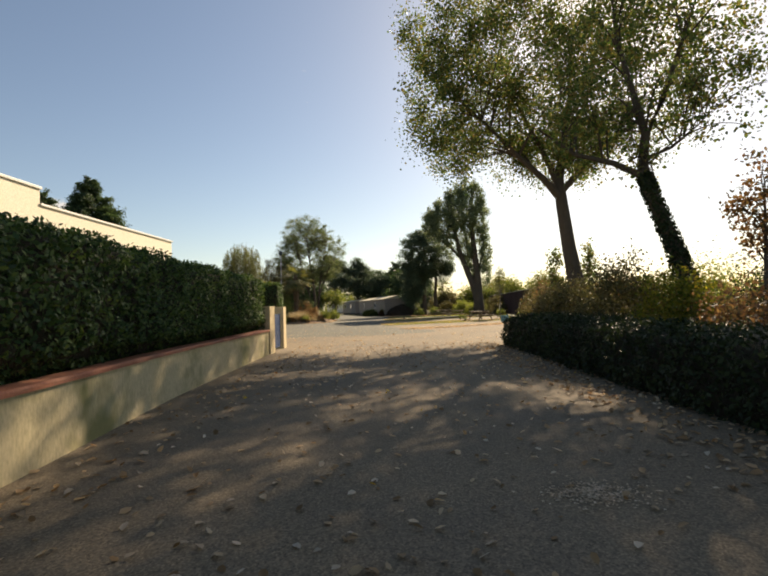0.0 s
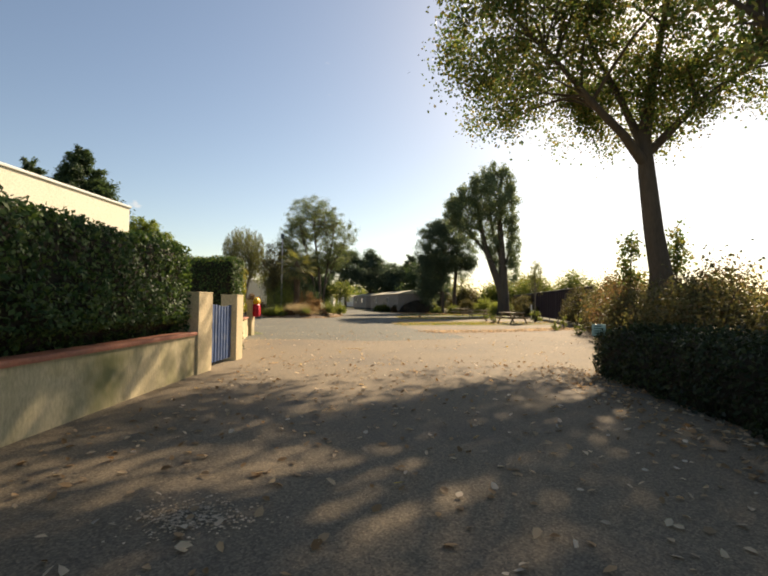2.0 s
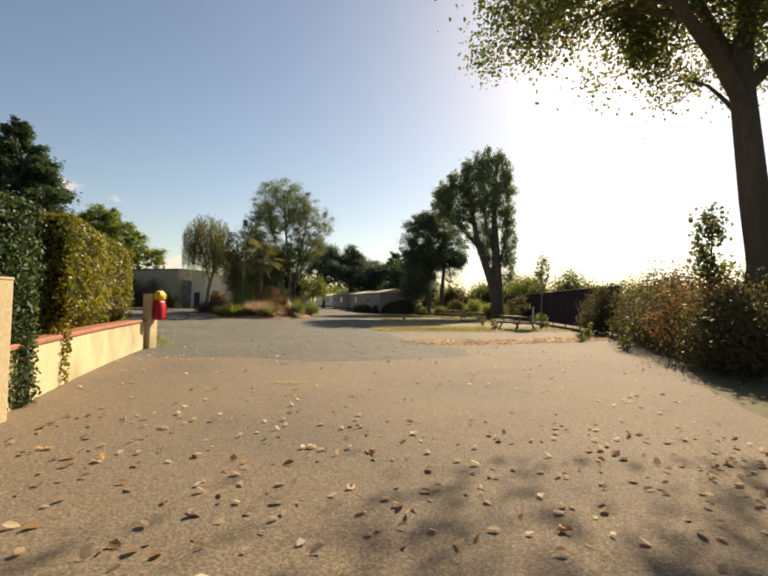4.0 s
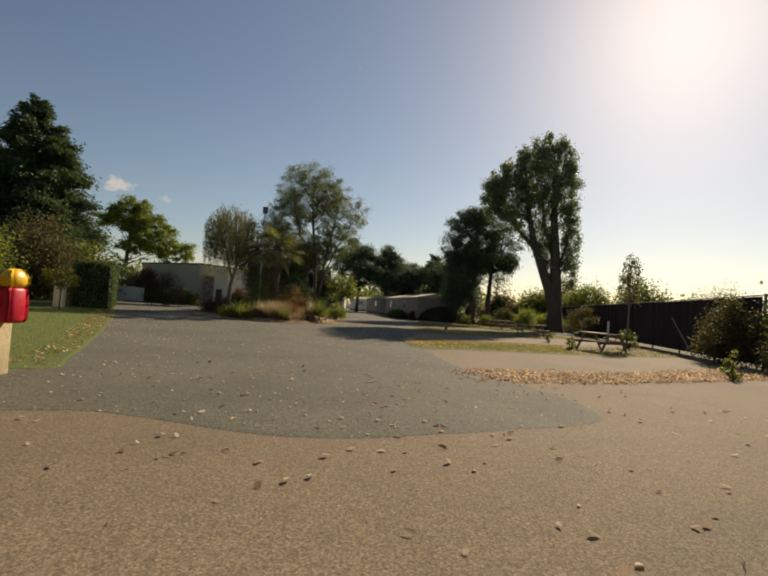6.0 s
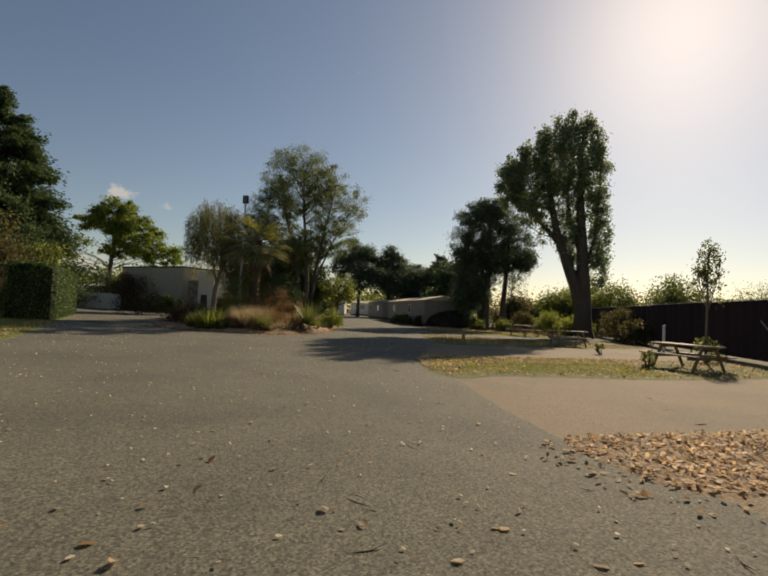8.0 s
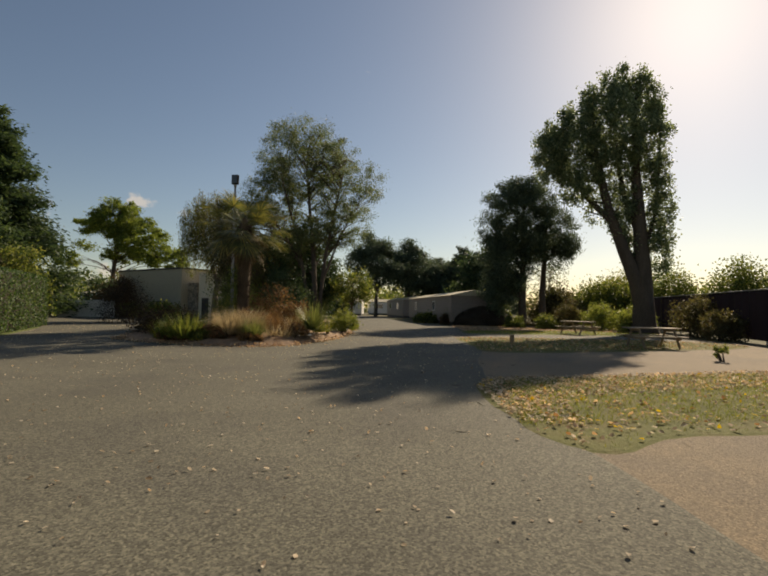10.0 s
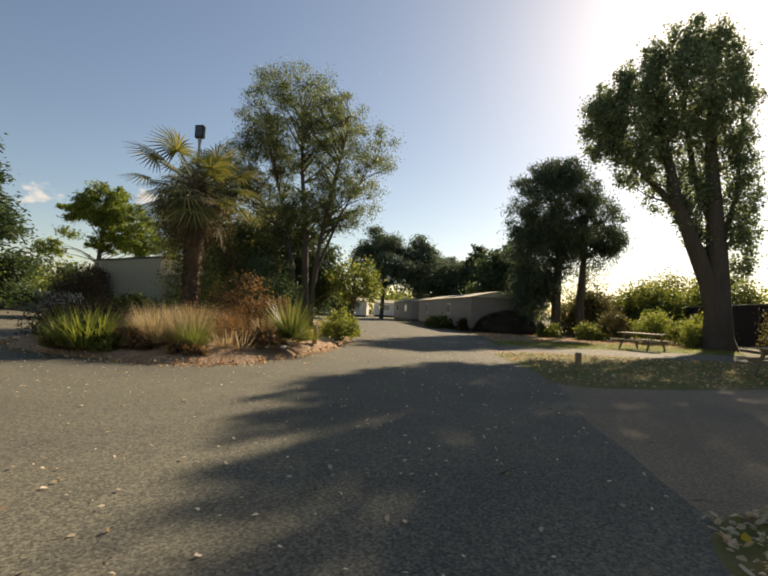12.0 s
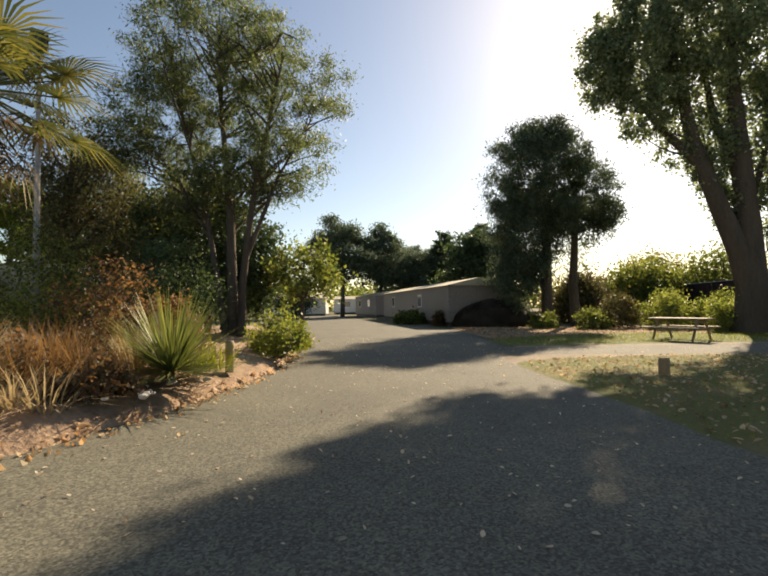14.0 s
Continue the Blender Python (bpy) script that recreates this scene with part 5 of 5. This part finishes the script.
tree("acacia", (-8.75, 56.6, 0.25), [[(0.12, 0, -0.1, 0.13), (0.15, 0, 1.5, 0.10), (0.3, 0.2, 3.4, 0.085), (0.7, 0.5, 6.0, 0.06), (1.2, 0.7, 8.6, 0.02)],
                                    [(-0.1, 0.1, -0.1, 0.17), (-0.2, 0.2, 1.4, 0.14), (-0.4, 0.6, 3.6, 0.115), (-0.9, 1.3, 6.4, 0.075), (-1.3, 1.8, 10.0, 0.02)],
                                    [(-0.25, 0, -0.1, 0.12), (-0.6, 0.2, 1.6, 0.09), (-1.2, 0.7, 4.0, 0.07), (-2.3, 1.2, 7.4, 0.02)],
                                    [(0.2, 0.1, 2.2, 0.07), (1.0, 0.5, 4.6, 0.045), (2.2, 0.8, 6.8, 0.02)],
                                    [(-0.9, 0.5, 2.8, 0.06), (-2.0, 0.9, 4.6, 0.04), (-3.4, 1.2, 6.2, 0.015)]],
     [(-1.3, 1.4, 8.6, 2.5, 2.6, 2.3, 3.4), (1.0, 1.0, 7.2, 2.0, 2.0, 2.2, 1.8), (-2.9, 1.4, 6.8, 1.7, 2.0, 1.5, 1.4), (-3.6, 1.2, 5.8, 1.2, 1.4, 1.0, 0.6), (1.2, 0.6, 5.0, 1.5, 1.6, 1.0, 0.6), (-0.2, 0.8, 4.8, 1.6, 1.4, 1.2, 1.0), (-1.6, 1.0, 4.2, 1.2, 1.2, 1.2, 0.7)],
     860, 110, 0.105, 0.36, M_BARK, L_ACACIA, "feathery multi-stemmed tree with fine leaves in the bed", limbs=230, wide=0.3, limb_r=0.05, sag=0.02, flat=0.7, size=1.1)
tree("understorey_tree", (-13.99, 62.61, 0.25), [[(0, 0, -0.1, 0.12), (0.1, 0, 1.6, 0.1), (0.0, 0, 5.0, 0.03)]], [(0, 0, 3.0, 2.4, 2.0, 2.2, 1)], 150, 80, 0.16, 0.5, M_BARK, L_BUSH, "green understorey tree in the bed", limbs=40, wide=0.5, limb_r=0.04)
tree("understorey_tree", (-10.73, 59.16, 0.25), [[(0, 0, -0.1, 0.14), (0.1, 0, 2.0, 0.11), (0.0, 0, 6.0, 0.03)]], [(0, 0, 3.2, 2.6, 2.0, 2.6, 1), (1.6, 0, 2.4, 1.4, 1.2, 1.6, 0.5)], 220, 90, 0.16, 0.5, M_BARK, L_FIR, "dark evergreen understorey tree in the bed", limbs=40, wide=0.5, limb_r=0.04)
tree("understorey_tree", (-13.5, 56.0, 0.25), [[(0, 0, -0.1, 0.1), (0.1, 0, 2.4, 0.08), (0.0, 0, 6.4, 0.02)], [(0.05, 0, 1.8, 0.06), (-0.6, 0.2, 4.0, 0.04), (-0.9, 0.3, 5.8, 0.015)]], [(0, 0, 5.0, 1.5, 1.5, 1.7, 1), (0.4, 0, 3.0, 1.5, 1.4, 1.4, 0.8)], 170, 80, 0.12, 0.42, M_BARK, L_GREY, "twiggy brown-green understorey tree behind the palm", limbs=80, wide=0.4, limb_r=0.035)
tree("understorey_tree", (-12.4, 60.4, 0.25), [[(0, 0, -0.1, 0.13), (0.1, 0, 2.0, 0.1), (0.0, 0, 5.6, 0.03)]], [(0, 0, 4.0, 2.2, 2.0, 2.2, 1), (-1.6, 0, 2.4, 1.4, 1.2, 1.6, 0.5)], 200, 90, 0.15, 0.5, M_BARK, L_GREY, "dull brown-green understorey tree in the bed", limbs=50, wide=0.5, limb_r=0.04)
tree("small_tree", (-7.22, 58.42, 0.2), [[(0, 0, -0.1, 0.08), (0.05, 0, 1.2, 0.06), (0.1, 0, 2.6, 0.03)]], [(0.1, 0, 2.2, 1.3, 1.3, 1.0, 1)], 70, 46, 0.13, 0.35, M_BARK, L_BUSH, "small round-headed green tree behind the bed", limbs=24, limb_r=0.025)

willow = thing("weeping_tree", (-20.4, 68.2, 0), "weeping tree with hanging pale green twigs", "tree", size=1.23)
v, q = tubes([[(0, 0, -0.1, 0.22), (0.1, 0, 1.8, 0.17), (0.5, 0, 3.6, 0.12), (0.2, 0, 6.4, 0.07), (0, 0, 8.4, 0.02)], [(0.2, 0, 2.4, 0.1), (-0.6, 0.2, 5.0, 0.07), (-1.4, 0.3, 7.2, 0.02)], [(0.4, 0, 3.2, 0.1), (1.4, 0, 5.6, 0.06), (1.9, 0, 7.0, 0.02)]], 9)
part("trunk", quick("trunk", v, q), M_PALEBARK, willow, smooth=True)
top = crown_clumps([(-0.2, 0, 7.0, 2.1, 2.0, 1.7, 3), (1.5, 0, 5.4, 1.5, 1.4, 1.3, 1), (-1.4, 0, 5.4, 1.1, 1.2, 1.0, 0.7), (0.9, 0, 4.4, 1.4, 1.4, 0.9, 0.5)], 560)
paths, pts = [], []
for c in top:
    L = rng.uniform(0.5, 3.8) * rng.uniform(0.5, 1.0) * min(1.0, max(c[2] - 1.6, 0.3) / 4.6)
    end = c + np.array([rng.normal() * 0.25, rng.normal() * 0.25, -L])
    paths.append(np.column_stack([np.linspace(c, end, 4), np.linspace(0.012, 0.003, 4)]))
    m = int(L * 34)
    s = rng.uniform(0, 1, m)[:, None]
    pts.append(c * (1 - s) + end * s + rng.normal(size=(m, 3)) * 0.09)
v, q = tubes(paths, 4)
part("hanging_twig_curtain", quick("hanging_twig_curtain", v, q), M_PALEBARK, willow)
v, q = leaves(np.concatenate(pts), 0.15, 0.25, np.broadcast_to(np.array([0, 0, -1.0]), (sum(map(len, pts)), 3)), 0.6)
part("foliage", quick("foliage", v, q), L_WILLOW, willow)

lamp = thing("flood_lamp", (-11.85, 52.7, 0.3), "black floodlight on a tall grey pole behind the palm", "floodlight")
v, q = tubes([[(0, 0, -0.1, 0.09), (0, 0, 3.4, 0.06), (0, 0, 6.8, 0.045)]], 10)
part("pole", quick("pole", v, q), M_POST, lamp, "grey metal pole", True)
part("head", boxed((-0.16, -0.1, 6.74), (0.16, 0.08, 7.2), 0.03), M_BLACK, lamp, "black lamp housing")
part("bracket", boxed((-0.05, -0.05, 6.6), (0.05, 0.05, 6.75), 0.01), M_POST, lamp)
part("lens", boxed((-0.12, -0.112, 6.79), (0.12, -0.101, 7.15), 0.003), M_GLASSDARK, lamp)

yucca = tuft("yucca", (-6.92, 48.97, 0.42), 620, 0.1, 1.12, 0.03, L_YUCCA, "spiky grey-green yucca rosette in the bed", "yucca", (0.15, 1.9), 0.06)
tuft("green_tuft", (-10.68, 46.71, 0.16), 480, 0.3, 0.95, 0.035, L_BRIGHT, "bright green strappy clump in the bed", "plant", (0.05, 0.7), 0.5, pieces=3, patch=0.4)
tuft("feather_grass", (-8.84, 47.09, 0.3), 1800, 0.3, 0.95, 0.012, L_STRAW, "pale straw-coloured feather grass clump", "ornamental grass", (0.02, 0.75), 0.5, "feather grasses in the bed", 5, 0.6)
tuft("feather_grass", (-9.64, 47.48, 0.3), 1300, 0.28, 0.9, 0.012, L_STRAW, "pale straw-coloured feather grass clump", "ornamental grass", (0.02, 0.7), 0.5, "feather grasses in the bed", 3, 0.4)
tuft("feather_grass", (-8.33, 46.75, 0.22), 500, 0.2, 0.75, 0.014, L_YUCCA, "green-based feather grass clump", "ornamental grass", (0.02, 0.8), 0.5, "feather grasses in the bed")
for at, n, h, r in (((-8.06, 48.50, 0.35), 1100, 1.0, 0.55), ((-7.57, 49.51, 0.38), 900, 0.95, 0.5), ((-8.77, 49.19, 0.38), 900, 1.05, 0.5)):
    tuft("rust_stems", at, n // 3, 0.25, h * 0.8, 0.016, L_ORANGE, "rust-orange dry stems of a border plant", "plant", (0.05, 0.8), 0.25, "rusty plants in the bed", 4, r)
for at, rx, ry, h, n, mat, label in (
        ((-23.4, 61.4, 0.0), 1.7, 1.4, 2.7, 4200, L_DUSK, "dark purple-brown shrub before the flat building"),
        ((-11.03, 46.51, 0.1), 0.6, 0.35, 0.4, 900, L_RUST, "low red-brown plant at the bed's edge"),
        ((-8.43, 46.50, 0.1), 0.6, 0.25, 0.28, 800, L_ORANGE, "low dry brown plant at the bed's edge"),
        ((-9.73, 46.68, 0.15), 0.5, 0.35, 0.5, 900, L_RUST, "low red-brown shrub at the bed's edge"),
        ((-10.23, 46.47, 0.1), 0.35, 0.3, 0.4, 600, L_BUSH, "low green plant at the bed's edge"),
        ((-11.75, 47.74, 0.2), 0.7, 0.6, 0.45, 1500, L_BUSH, "dark green plant in the bed"),
        ((-12.76, 48.53, 0.2), 1.1, 0.9, 0.75, 2200, L_DUSK, "dark brown shrub at the bed's far end"),
        ((-13.19, 50.12, 0.2), 0.9, 0.9, 0.7, 1800, L_RUST, "low brown shrub at the bed's far end"),
        ((-9.05, 48.09, 0.35), 0.7, 0.6, 0.6, 1300, L_RUST, "brown dying plant in the bed"),
        ((-7.35, 47.82, 0.25), 0.5, 0.4, 0.35, 700, L_RUST, "low brown plant in the bed"),
        ((-6.58, 53.13, 0.2), 0.55, 0.6, 0.85, 1500, L_BRIGHT, "bright yellow-green rounded shrub in the bed"),
        ((-6.75, 54.23, 0.2), 0.55, 0.6, 0.7, 1200, L_GRASS, "green shrub in the bed"),
        ((-9.41, 51.58, 0.4), 1.0, 0.9, 1.5, 2000, L_RUST, "brownish shrub in the bed"),
        ((-11.73, 52.75, 0.4), 1.2, 1.0, 2.4, 2600, L_BUSH, "green shrub behind the palm"),
        ((-10.17, 55.17, 0.4), 1.2, 1.1, 2.6, 2600, L_FIR, "dark green shrub behind the palm"),
        ((-8.61, 51.70, 0.4), 0.8, 0.7, 1.0, 1500, L_ORANGE, "rusty flowering shrub behind the yucca"),
        ((-13.10, 57.12, 0.4), 1.6, 1.4, 3.0, 2800, L_BUSH, "green shrub behind the palm")):
    bush("bed_shrub", at, rx * 1.15, ry * 1.1, h * 1.3, int(n * 2.2), 0.08, mat, label, group="shrubs in the island bed", stems=8)
for at, mat, label in (((-11.33, 46.75, 0.12), L_GRASS, "green strappy plant at the bed's edge"), ((-10.04, 47.07, 0.25), L_YUCCA, "grey-green strappy plant in the bed"), ((-7.64, 47.21, 0.18), L_STRAW, "dry grass clump at the bed's edge"), ((-8.18, 49.90, 0.4), L_STRAW, "dry grass clump behind the yucca"), ((-12.35, 47.74, 0.2), L_RUST, "brown strappy plant in the bed"), ((-6.78, 49.72, 0.3), L_GRASS, "green strappy plant beside the yucca")):
    tuft("border_plant", at, 240, 0.25, 0.6, 0.022, mat, label, "plant", (0.1, 1.0), 0.5, "border plants in the bed", 3, 0.35)
post = thing("wooden_post", (-6.67, 50.48, 0.24), "short weathered timber post in the bed", "post")
v, q = tubes([[(0, 0, -0.05, 0.075), (0, 0, 0.4, 0.07), (0, 0, 0.47, 0.065), (0, 0, 0.475, 0.002)]], 10)
part("shaft", quick("shaft", v, q), M_WOOD, post, smooth=False)
edging = thing("timber_edging", (-8.15, 48.10, 0.3), "pale grey board edging in the bed", "edging", turn=38)
part("board", boxed((-0.4, -0.02, -0.06), (1.0, 0.03, 0.16), 0.008), M_WOODTOP, edging)
for k in range(34):
    s, a = rng.uniform(0, 1), rng.uniform(0, 6.28)
    i = int(rng.uniform(25, 62))
    bx, by = BED[i]
    px, py = cx + (bx - cx) * (0.96 - 0.1 * s), cy + (by - cy) * (0.96 - 0.1 * s)
    if k < 14:
        px, py = -6.86 + rng.normal() * 0.3, 48.53 + rng.normal() * 0.5
    bm = bmesh.new()
    bmesh.ops.create_icosphere(bm, subdivisions=2, radius=rng.uniform(0.03, 0.075))
    for v0 in bm.verts:
        v0.co *= 1 + 0.4 * wob(v0.co.x * 20 + k, v0.co.y * 20, v0.co.z * 20)
        v0.co.z *= 0.6
    ob = part("stone", bm, M_ROCK, None, "pale limestone lump on the bed's soil")
    tagged(ob, category="stone", group="stones on the bed")
    ob.location = (px, py, 0.06 + 0.22 * s if k >= 14 else 0.28)

# ---- picnic tables ----


def picnic_table(at, turn, label):
    t = thing("picnic_table", at, label, "picnic table", "picnic tables on the verges", turn=turn)
    for k in range(5):
        part("tabletop_plank", boxed((-0.92, -0.36 + k * 0.146, 0.71), (0.92, -0.36 + k * 0.146 + 0.136, 0.75), 0.006), M_WOODTOP, t)
    for s in (-1, 1):
        for k in range(2):
            part("bench_plank", boxed((-0.92, s * 0.70 - 0.145 + k * 0.15, 0.42), (0.92, s * 0.70 - 0.145 + k * 0.15 + 0.138, 0.46), 0.006), M_WOODTOP, t)
    for x in (-0.62, 0.62):
        part("cross_beam", boxed((x - 0.022, -0.84, 0.33), (x + 0.022, 0.84, 0.418), 0.005), M_WOOD, t)
        part("top_beam", boxed((x - 0.022, -0.34, 0.62), (x + 0.022, 0.34, 0.708), 0.005), M_WOOD, t)
        for s in (-1, 1):
            L = math.hypot(0.42, 0.70)
            m = Matrix.Translation((x + 0.047, s * 0.70, 0.0)) @ Matrix.Rotation(s * math.atan2(0.42, 0.70), 4, "X")
            part("leg", boxed((-0.022, -0.045, 0.01), (0.022, 0.045, L), 0.005, m), M_WOOD, t)
    return t


picnic_table((6.55, 40.85, 0.0), -62, "weathered timber picnic table on leaf-strewn verge")
picnic_table((5.6, 59.5, 0.0), -52, "brown timber picnic table on green verge")
picnic_table((5.75, 50.1, 0.0), 4, "brown timber picnic table in the poplar's shade")
stump = thing("bollard", (0.85, 51.3, 0.0), "short round timber bollard at the verge's edge", "bollard")
v, q = tubes([[(0, 0, -0.05, 0.095), (0, 0, 0.27, 0.09), (0, 0, 0.295, 0.082), (0, 0, 0.3, 0.002)]], 12)
part("shaft", quick("shaft", v, q), M_WOOD, stump)
for x, y, h in ((10.28, 50.1, 1.22),):
    st = thing("marker_post", (x, y, 0.0), "small white marker post on the verge", "post")
    part("shaft", boxed((-0.05, -0.05, -0.03), (0.05, 0.05, h), 0.012), M_WHITE, st)
    part("cap", boxed((-0.055, -0.055, h + 0.001), (0.055, 0.055, h + 0.03), 0.01), M_WHITE, st)
gp = thing("gate_post", (-20.6, 45.6, 0.0), "square pale green timber post beside dark hedge", "post")
part("shaft", boxed((-0.3, -0.1, -0.05), (0.3, 0.1, 1.5), 0.02), M_STUCCO, gp)
part("cap", boxed((-0.33, -0.13, 1.501), (0.33, 0.13, 1.55), 0.015), M_STUCCO, gp)
sign = thing("small_sign", (3.07, 17.98, 0.0), "small pale green notice on a stake in ivy", "sign")
part("stake", boxed((-0.015, 0.0, -0.05), (0.015, 0.025, 0.78), 0.003), M_WOOD, sign)
part("plate", boxed((-0.13, -0.015, 0.72), (0.13, -0.003, 0.94), 0.004), M_SIGN, sign)
for k in range(4):
    part("text_bar", boxed((-0.09, -0.019, 0.76 + k * 0.045), (0.09 - 0.04 * (k % 2), -0.0155, 0.775 + k * 0.045), 0.0), M_INK, sign)
low_tree = tree("young_tree", (-18.2, 42.6, 0.03), [[(0, 0, -0.05, 0.035), (0.02, 0, 0.9, 0.028), (0.05, 0, 2.0, 0.01)]], [(0, 0, 1.6, 0.7, 0.7, 0.5, 1)], 40, 20, 0.1, 0.22, M_BARK, L_HEDGE_Y, "thin young tree on the lawn", limbs=20, limb_r=0.012)

# ---- fallen leaves, litter and grass ----


def litter(name, polys, size, mat, label, z, wide=0.6, tilt=0.35, category="fallen leaves"):
    """Loose leaves lying about within outlines: (outline, how many)."""
    xs, ys = zip(*[scatter(p, n) for p, n in polys])
    x, y = np.concatenate(xs), np.concatenate(ys)
    n = len(x)
    d = unit(n)
    d[:, 2] *= tilt
    v, q = leaves(np.column_stack([x, y, z + rng.uniform(0.0, 0.02, n)]), size, wide, d, 0.15, np.broadcast_to(np.array([0, 0, 1.6]), (n, 3)), True)
    v[:, 2] = np.maximum(v[:, 2], z)
    return tagged(part(name, quick(name, v, q), mat), label, category, kind="stuff")


def rect(x0, y0, x1, y1):
    return [(x0, y0), (x1, y0), (x1, y1), (x0, y1)]


litter("drive_leaves", [(rect(-3.9, 2.8, 3.0, 20), 1300), (rect(1.9, 5.3, 3.2, 18.8), 1300), (rect(-3.8, 5, -2.9, 17), 110), (rect(-6, 20, 7, 30), 140)], 0.075, L_DRY, "dry brown leaves scattered over the drive", -0.002)
litter("drive_pale_leaves", [(rect(-3.5, 3.8, 2.9, 20), 520), (rect(-6, 20, 6, 29), 240)], 0.07, L_PALE, "pale curled leaves scattered over the drive", -0.002)
litter("road_leaves", [([q for q in ROAD if q[1] < 63], 13000)], 0.043, L_PALE, "small pale leaves scattered over the road", 0.001)
spots = np.concatenate([np.column_stack([px + rng.normal(size=m) * r, py + rng.normal(size=m) * r * 0.7, np.full(m, 0.002)]) for px, py, r, m in ((-2.05, 22.15, 0.12, 1100), (0.73, 5.7, 0.15, 800), (-1.94, 11.45, 0.17, 600))])
v, q = leaves(spots, 0.022, 0.8, unit(len(spots)) * np.array([1, 1, 0.02]), 0.05, np.broadcast_to(np.array([0, 0, 3.0]), spots.shape))
tagged(part("pale_crumbs", quick("pale_crumbs", v, q), L_PALE), "scuffed pale crumbs on the asphalt", "crumbs", kind="stuff")
litter("yellow_leaves", [(rect(-3, 3, 3, 26), 26), (STRIP_B, 1100)], 0.07, L_GOLD, "fresh yellow fallen leaves", 0.02)
litter("strip_leaves", [(BARK, 12000)], 0.075, L_PALE, "deep dry leaves covering the strip", 0.016, 0.5, 0.8)
litter("strip_edge_leaves", [(outline([(x * 1.0 + (x - 4.5) * 0.12, y + (y - 32.5) * 0.18) for x, y in BARK[::5]], 4), 5500)], 0.075, L_DRY, "dry leaves blown off the strip", 0.004, 0.5, 0.6)
litter("verge_leaves", [(STRIP_B, 3000), (STRIP_C, 4000), (LEAFBED, 7000), (STRIP_D, 500)], 0.08, L_DRY, "brown leaves lying on the verges", 0.02, 0.6, 0.6)
litter("verge_edge_leaves", [([(-1.42, 39.2), (-1.15, 36.9), (-0.4, 36.6), (-0.2, 38.5), (2.6, 39.9), (6.3, 41.9), (6.2, 43.5), (2.8, 42.0), (0.0, 40.9), (-1.2, 40.3)], 13000)], 0.065, L_PALE, "pale dry leaves heaped along the verge's edge", 0.018, 0.6, 0.6)
litter("lawn_edge_leaves", [([(-6.3, 27.4), (-6.9, 28.7), (-9.0, 32.3), (-14.0, 40.4), (-18.0, 46.6), (-19.2, 46.6), (-15.2, 40.6), (-10.0, 32.6), (-7.6, 28.8), (-7.0, 27.4)], 9500)], 0.08, L_DRY, "brown leaves along the lawn's edge", 0.034, 0.6, 0.6)
litter("bed_edge_leaves", [(BED, 1300)], 0.08, L_DRY, "brown leaves on the bed's rim", 0.05, 0.6, 0.6)
rim = np.array(BED)
k = rng.integers(0, len(rim), 2200)
f = rng.uniform(0.97, 1.03, 2200)
px, py = cx + (rim[k, 0] - cx) * f + rng.normal(size=2200) * 0.1, cy + (rim[k, 1] - cy) * f + rng.normal(size=2200) * 0.1
v, q = leaves(np.column_stack([px, py, np.interp(f, [0.93, 0.985, 1.0, 1.03], [0.2, 0.07, 0.015, 0.006])]), 0.08, 0.6, None, 1.0, np.broadcast_to(np.array([0, 0, 2.0]), (2200, 3)))
tagged(part("rim_leaves", quick("rim_leaves", v, q), L_DRY), "dry leaves gathered round the bed's foot", "fallen leaves", kind="stuff")


def turf(name, polys, length, mat, label, z, width=0.006):
    xs, ys = zip(*[scatter(p, n) for p, n in polys])
    x, y = np.concatenate(xs), np.concatenate(ys)
    v, q = blades(len(x), 0.0, length, width, (0.0, 0.9), 0.4, 2)
    v = v.reshape(len(x), -1, 3) + np.column_stack([x, y, np.full(len(x), z)])[:, None]
    return tagged(part(name, quick(name, v.reshape(-1, 3), q), mat), label, "grass", kind="stuff")


turf("verge_grass", [([(-1.1, 36.6), (5.0, 38.2), (5.0, 42.6), (-0.9, 39.9)], 36000), (STRIP_B, 10000), (STRIP_C, 20000)], 0.06, L_GRASS, "short green grass growing through leaf litter", 0.012, 0.008)
turf("verge_grass_sunlit", [(STRIP_D, 14000)], 0.08, L_GRASS, "short green grass on the sunlit verge", 0.012, 0.014)
turf("lawn_grass", [([(-6.5, 27.3), (-7.2, 29.0), (-9.4, 32.7), (-14.3, 40.8), (-18.4, 46.9), (-24, 46), (-22, 34), (-12, 27.2)], 26000)], 0.08, L_GRASS, "short lawn grass", 0.03, 0.016)
v, q = leaves(np.column_stack([rng.uniform(-3.5, 3.0, 70), rng.uniform(22, 44, 70), np.full(70, 0.01)]), 0.22, 0.05, unit(70) * np.array([1, 1, 0.05]), 0.05)
tagged(part("twig_litter", quick("twig_litter", v, q), M_BARK), "thin broken twigs lying on the road", "twigs", kind="stuff")
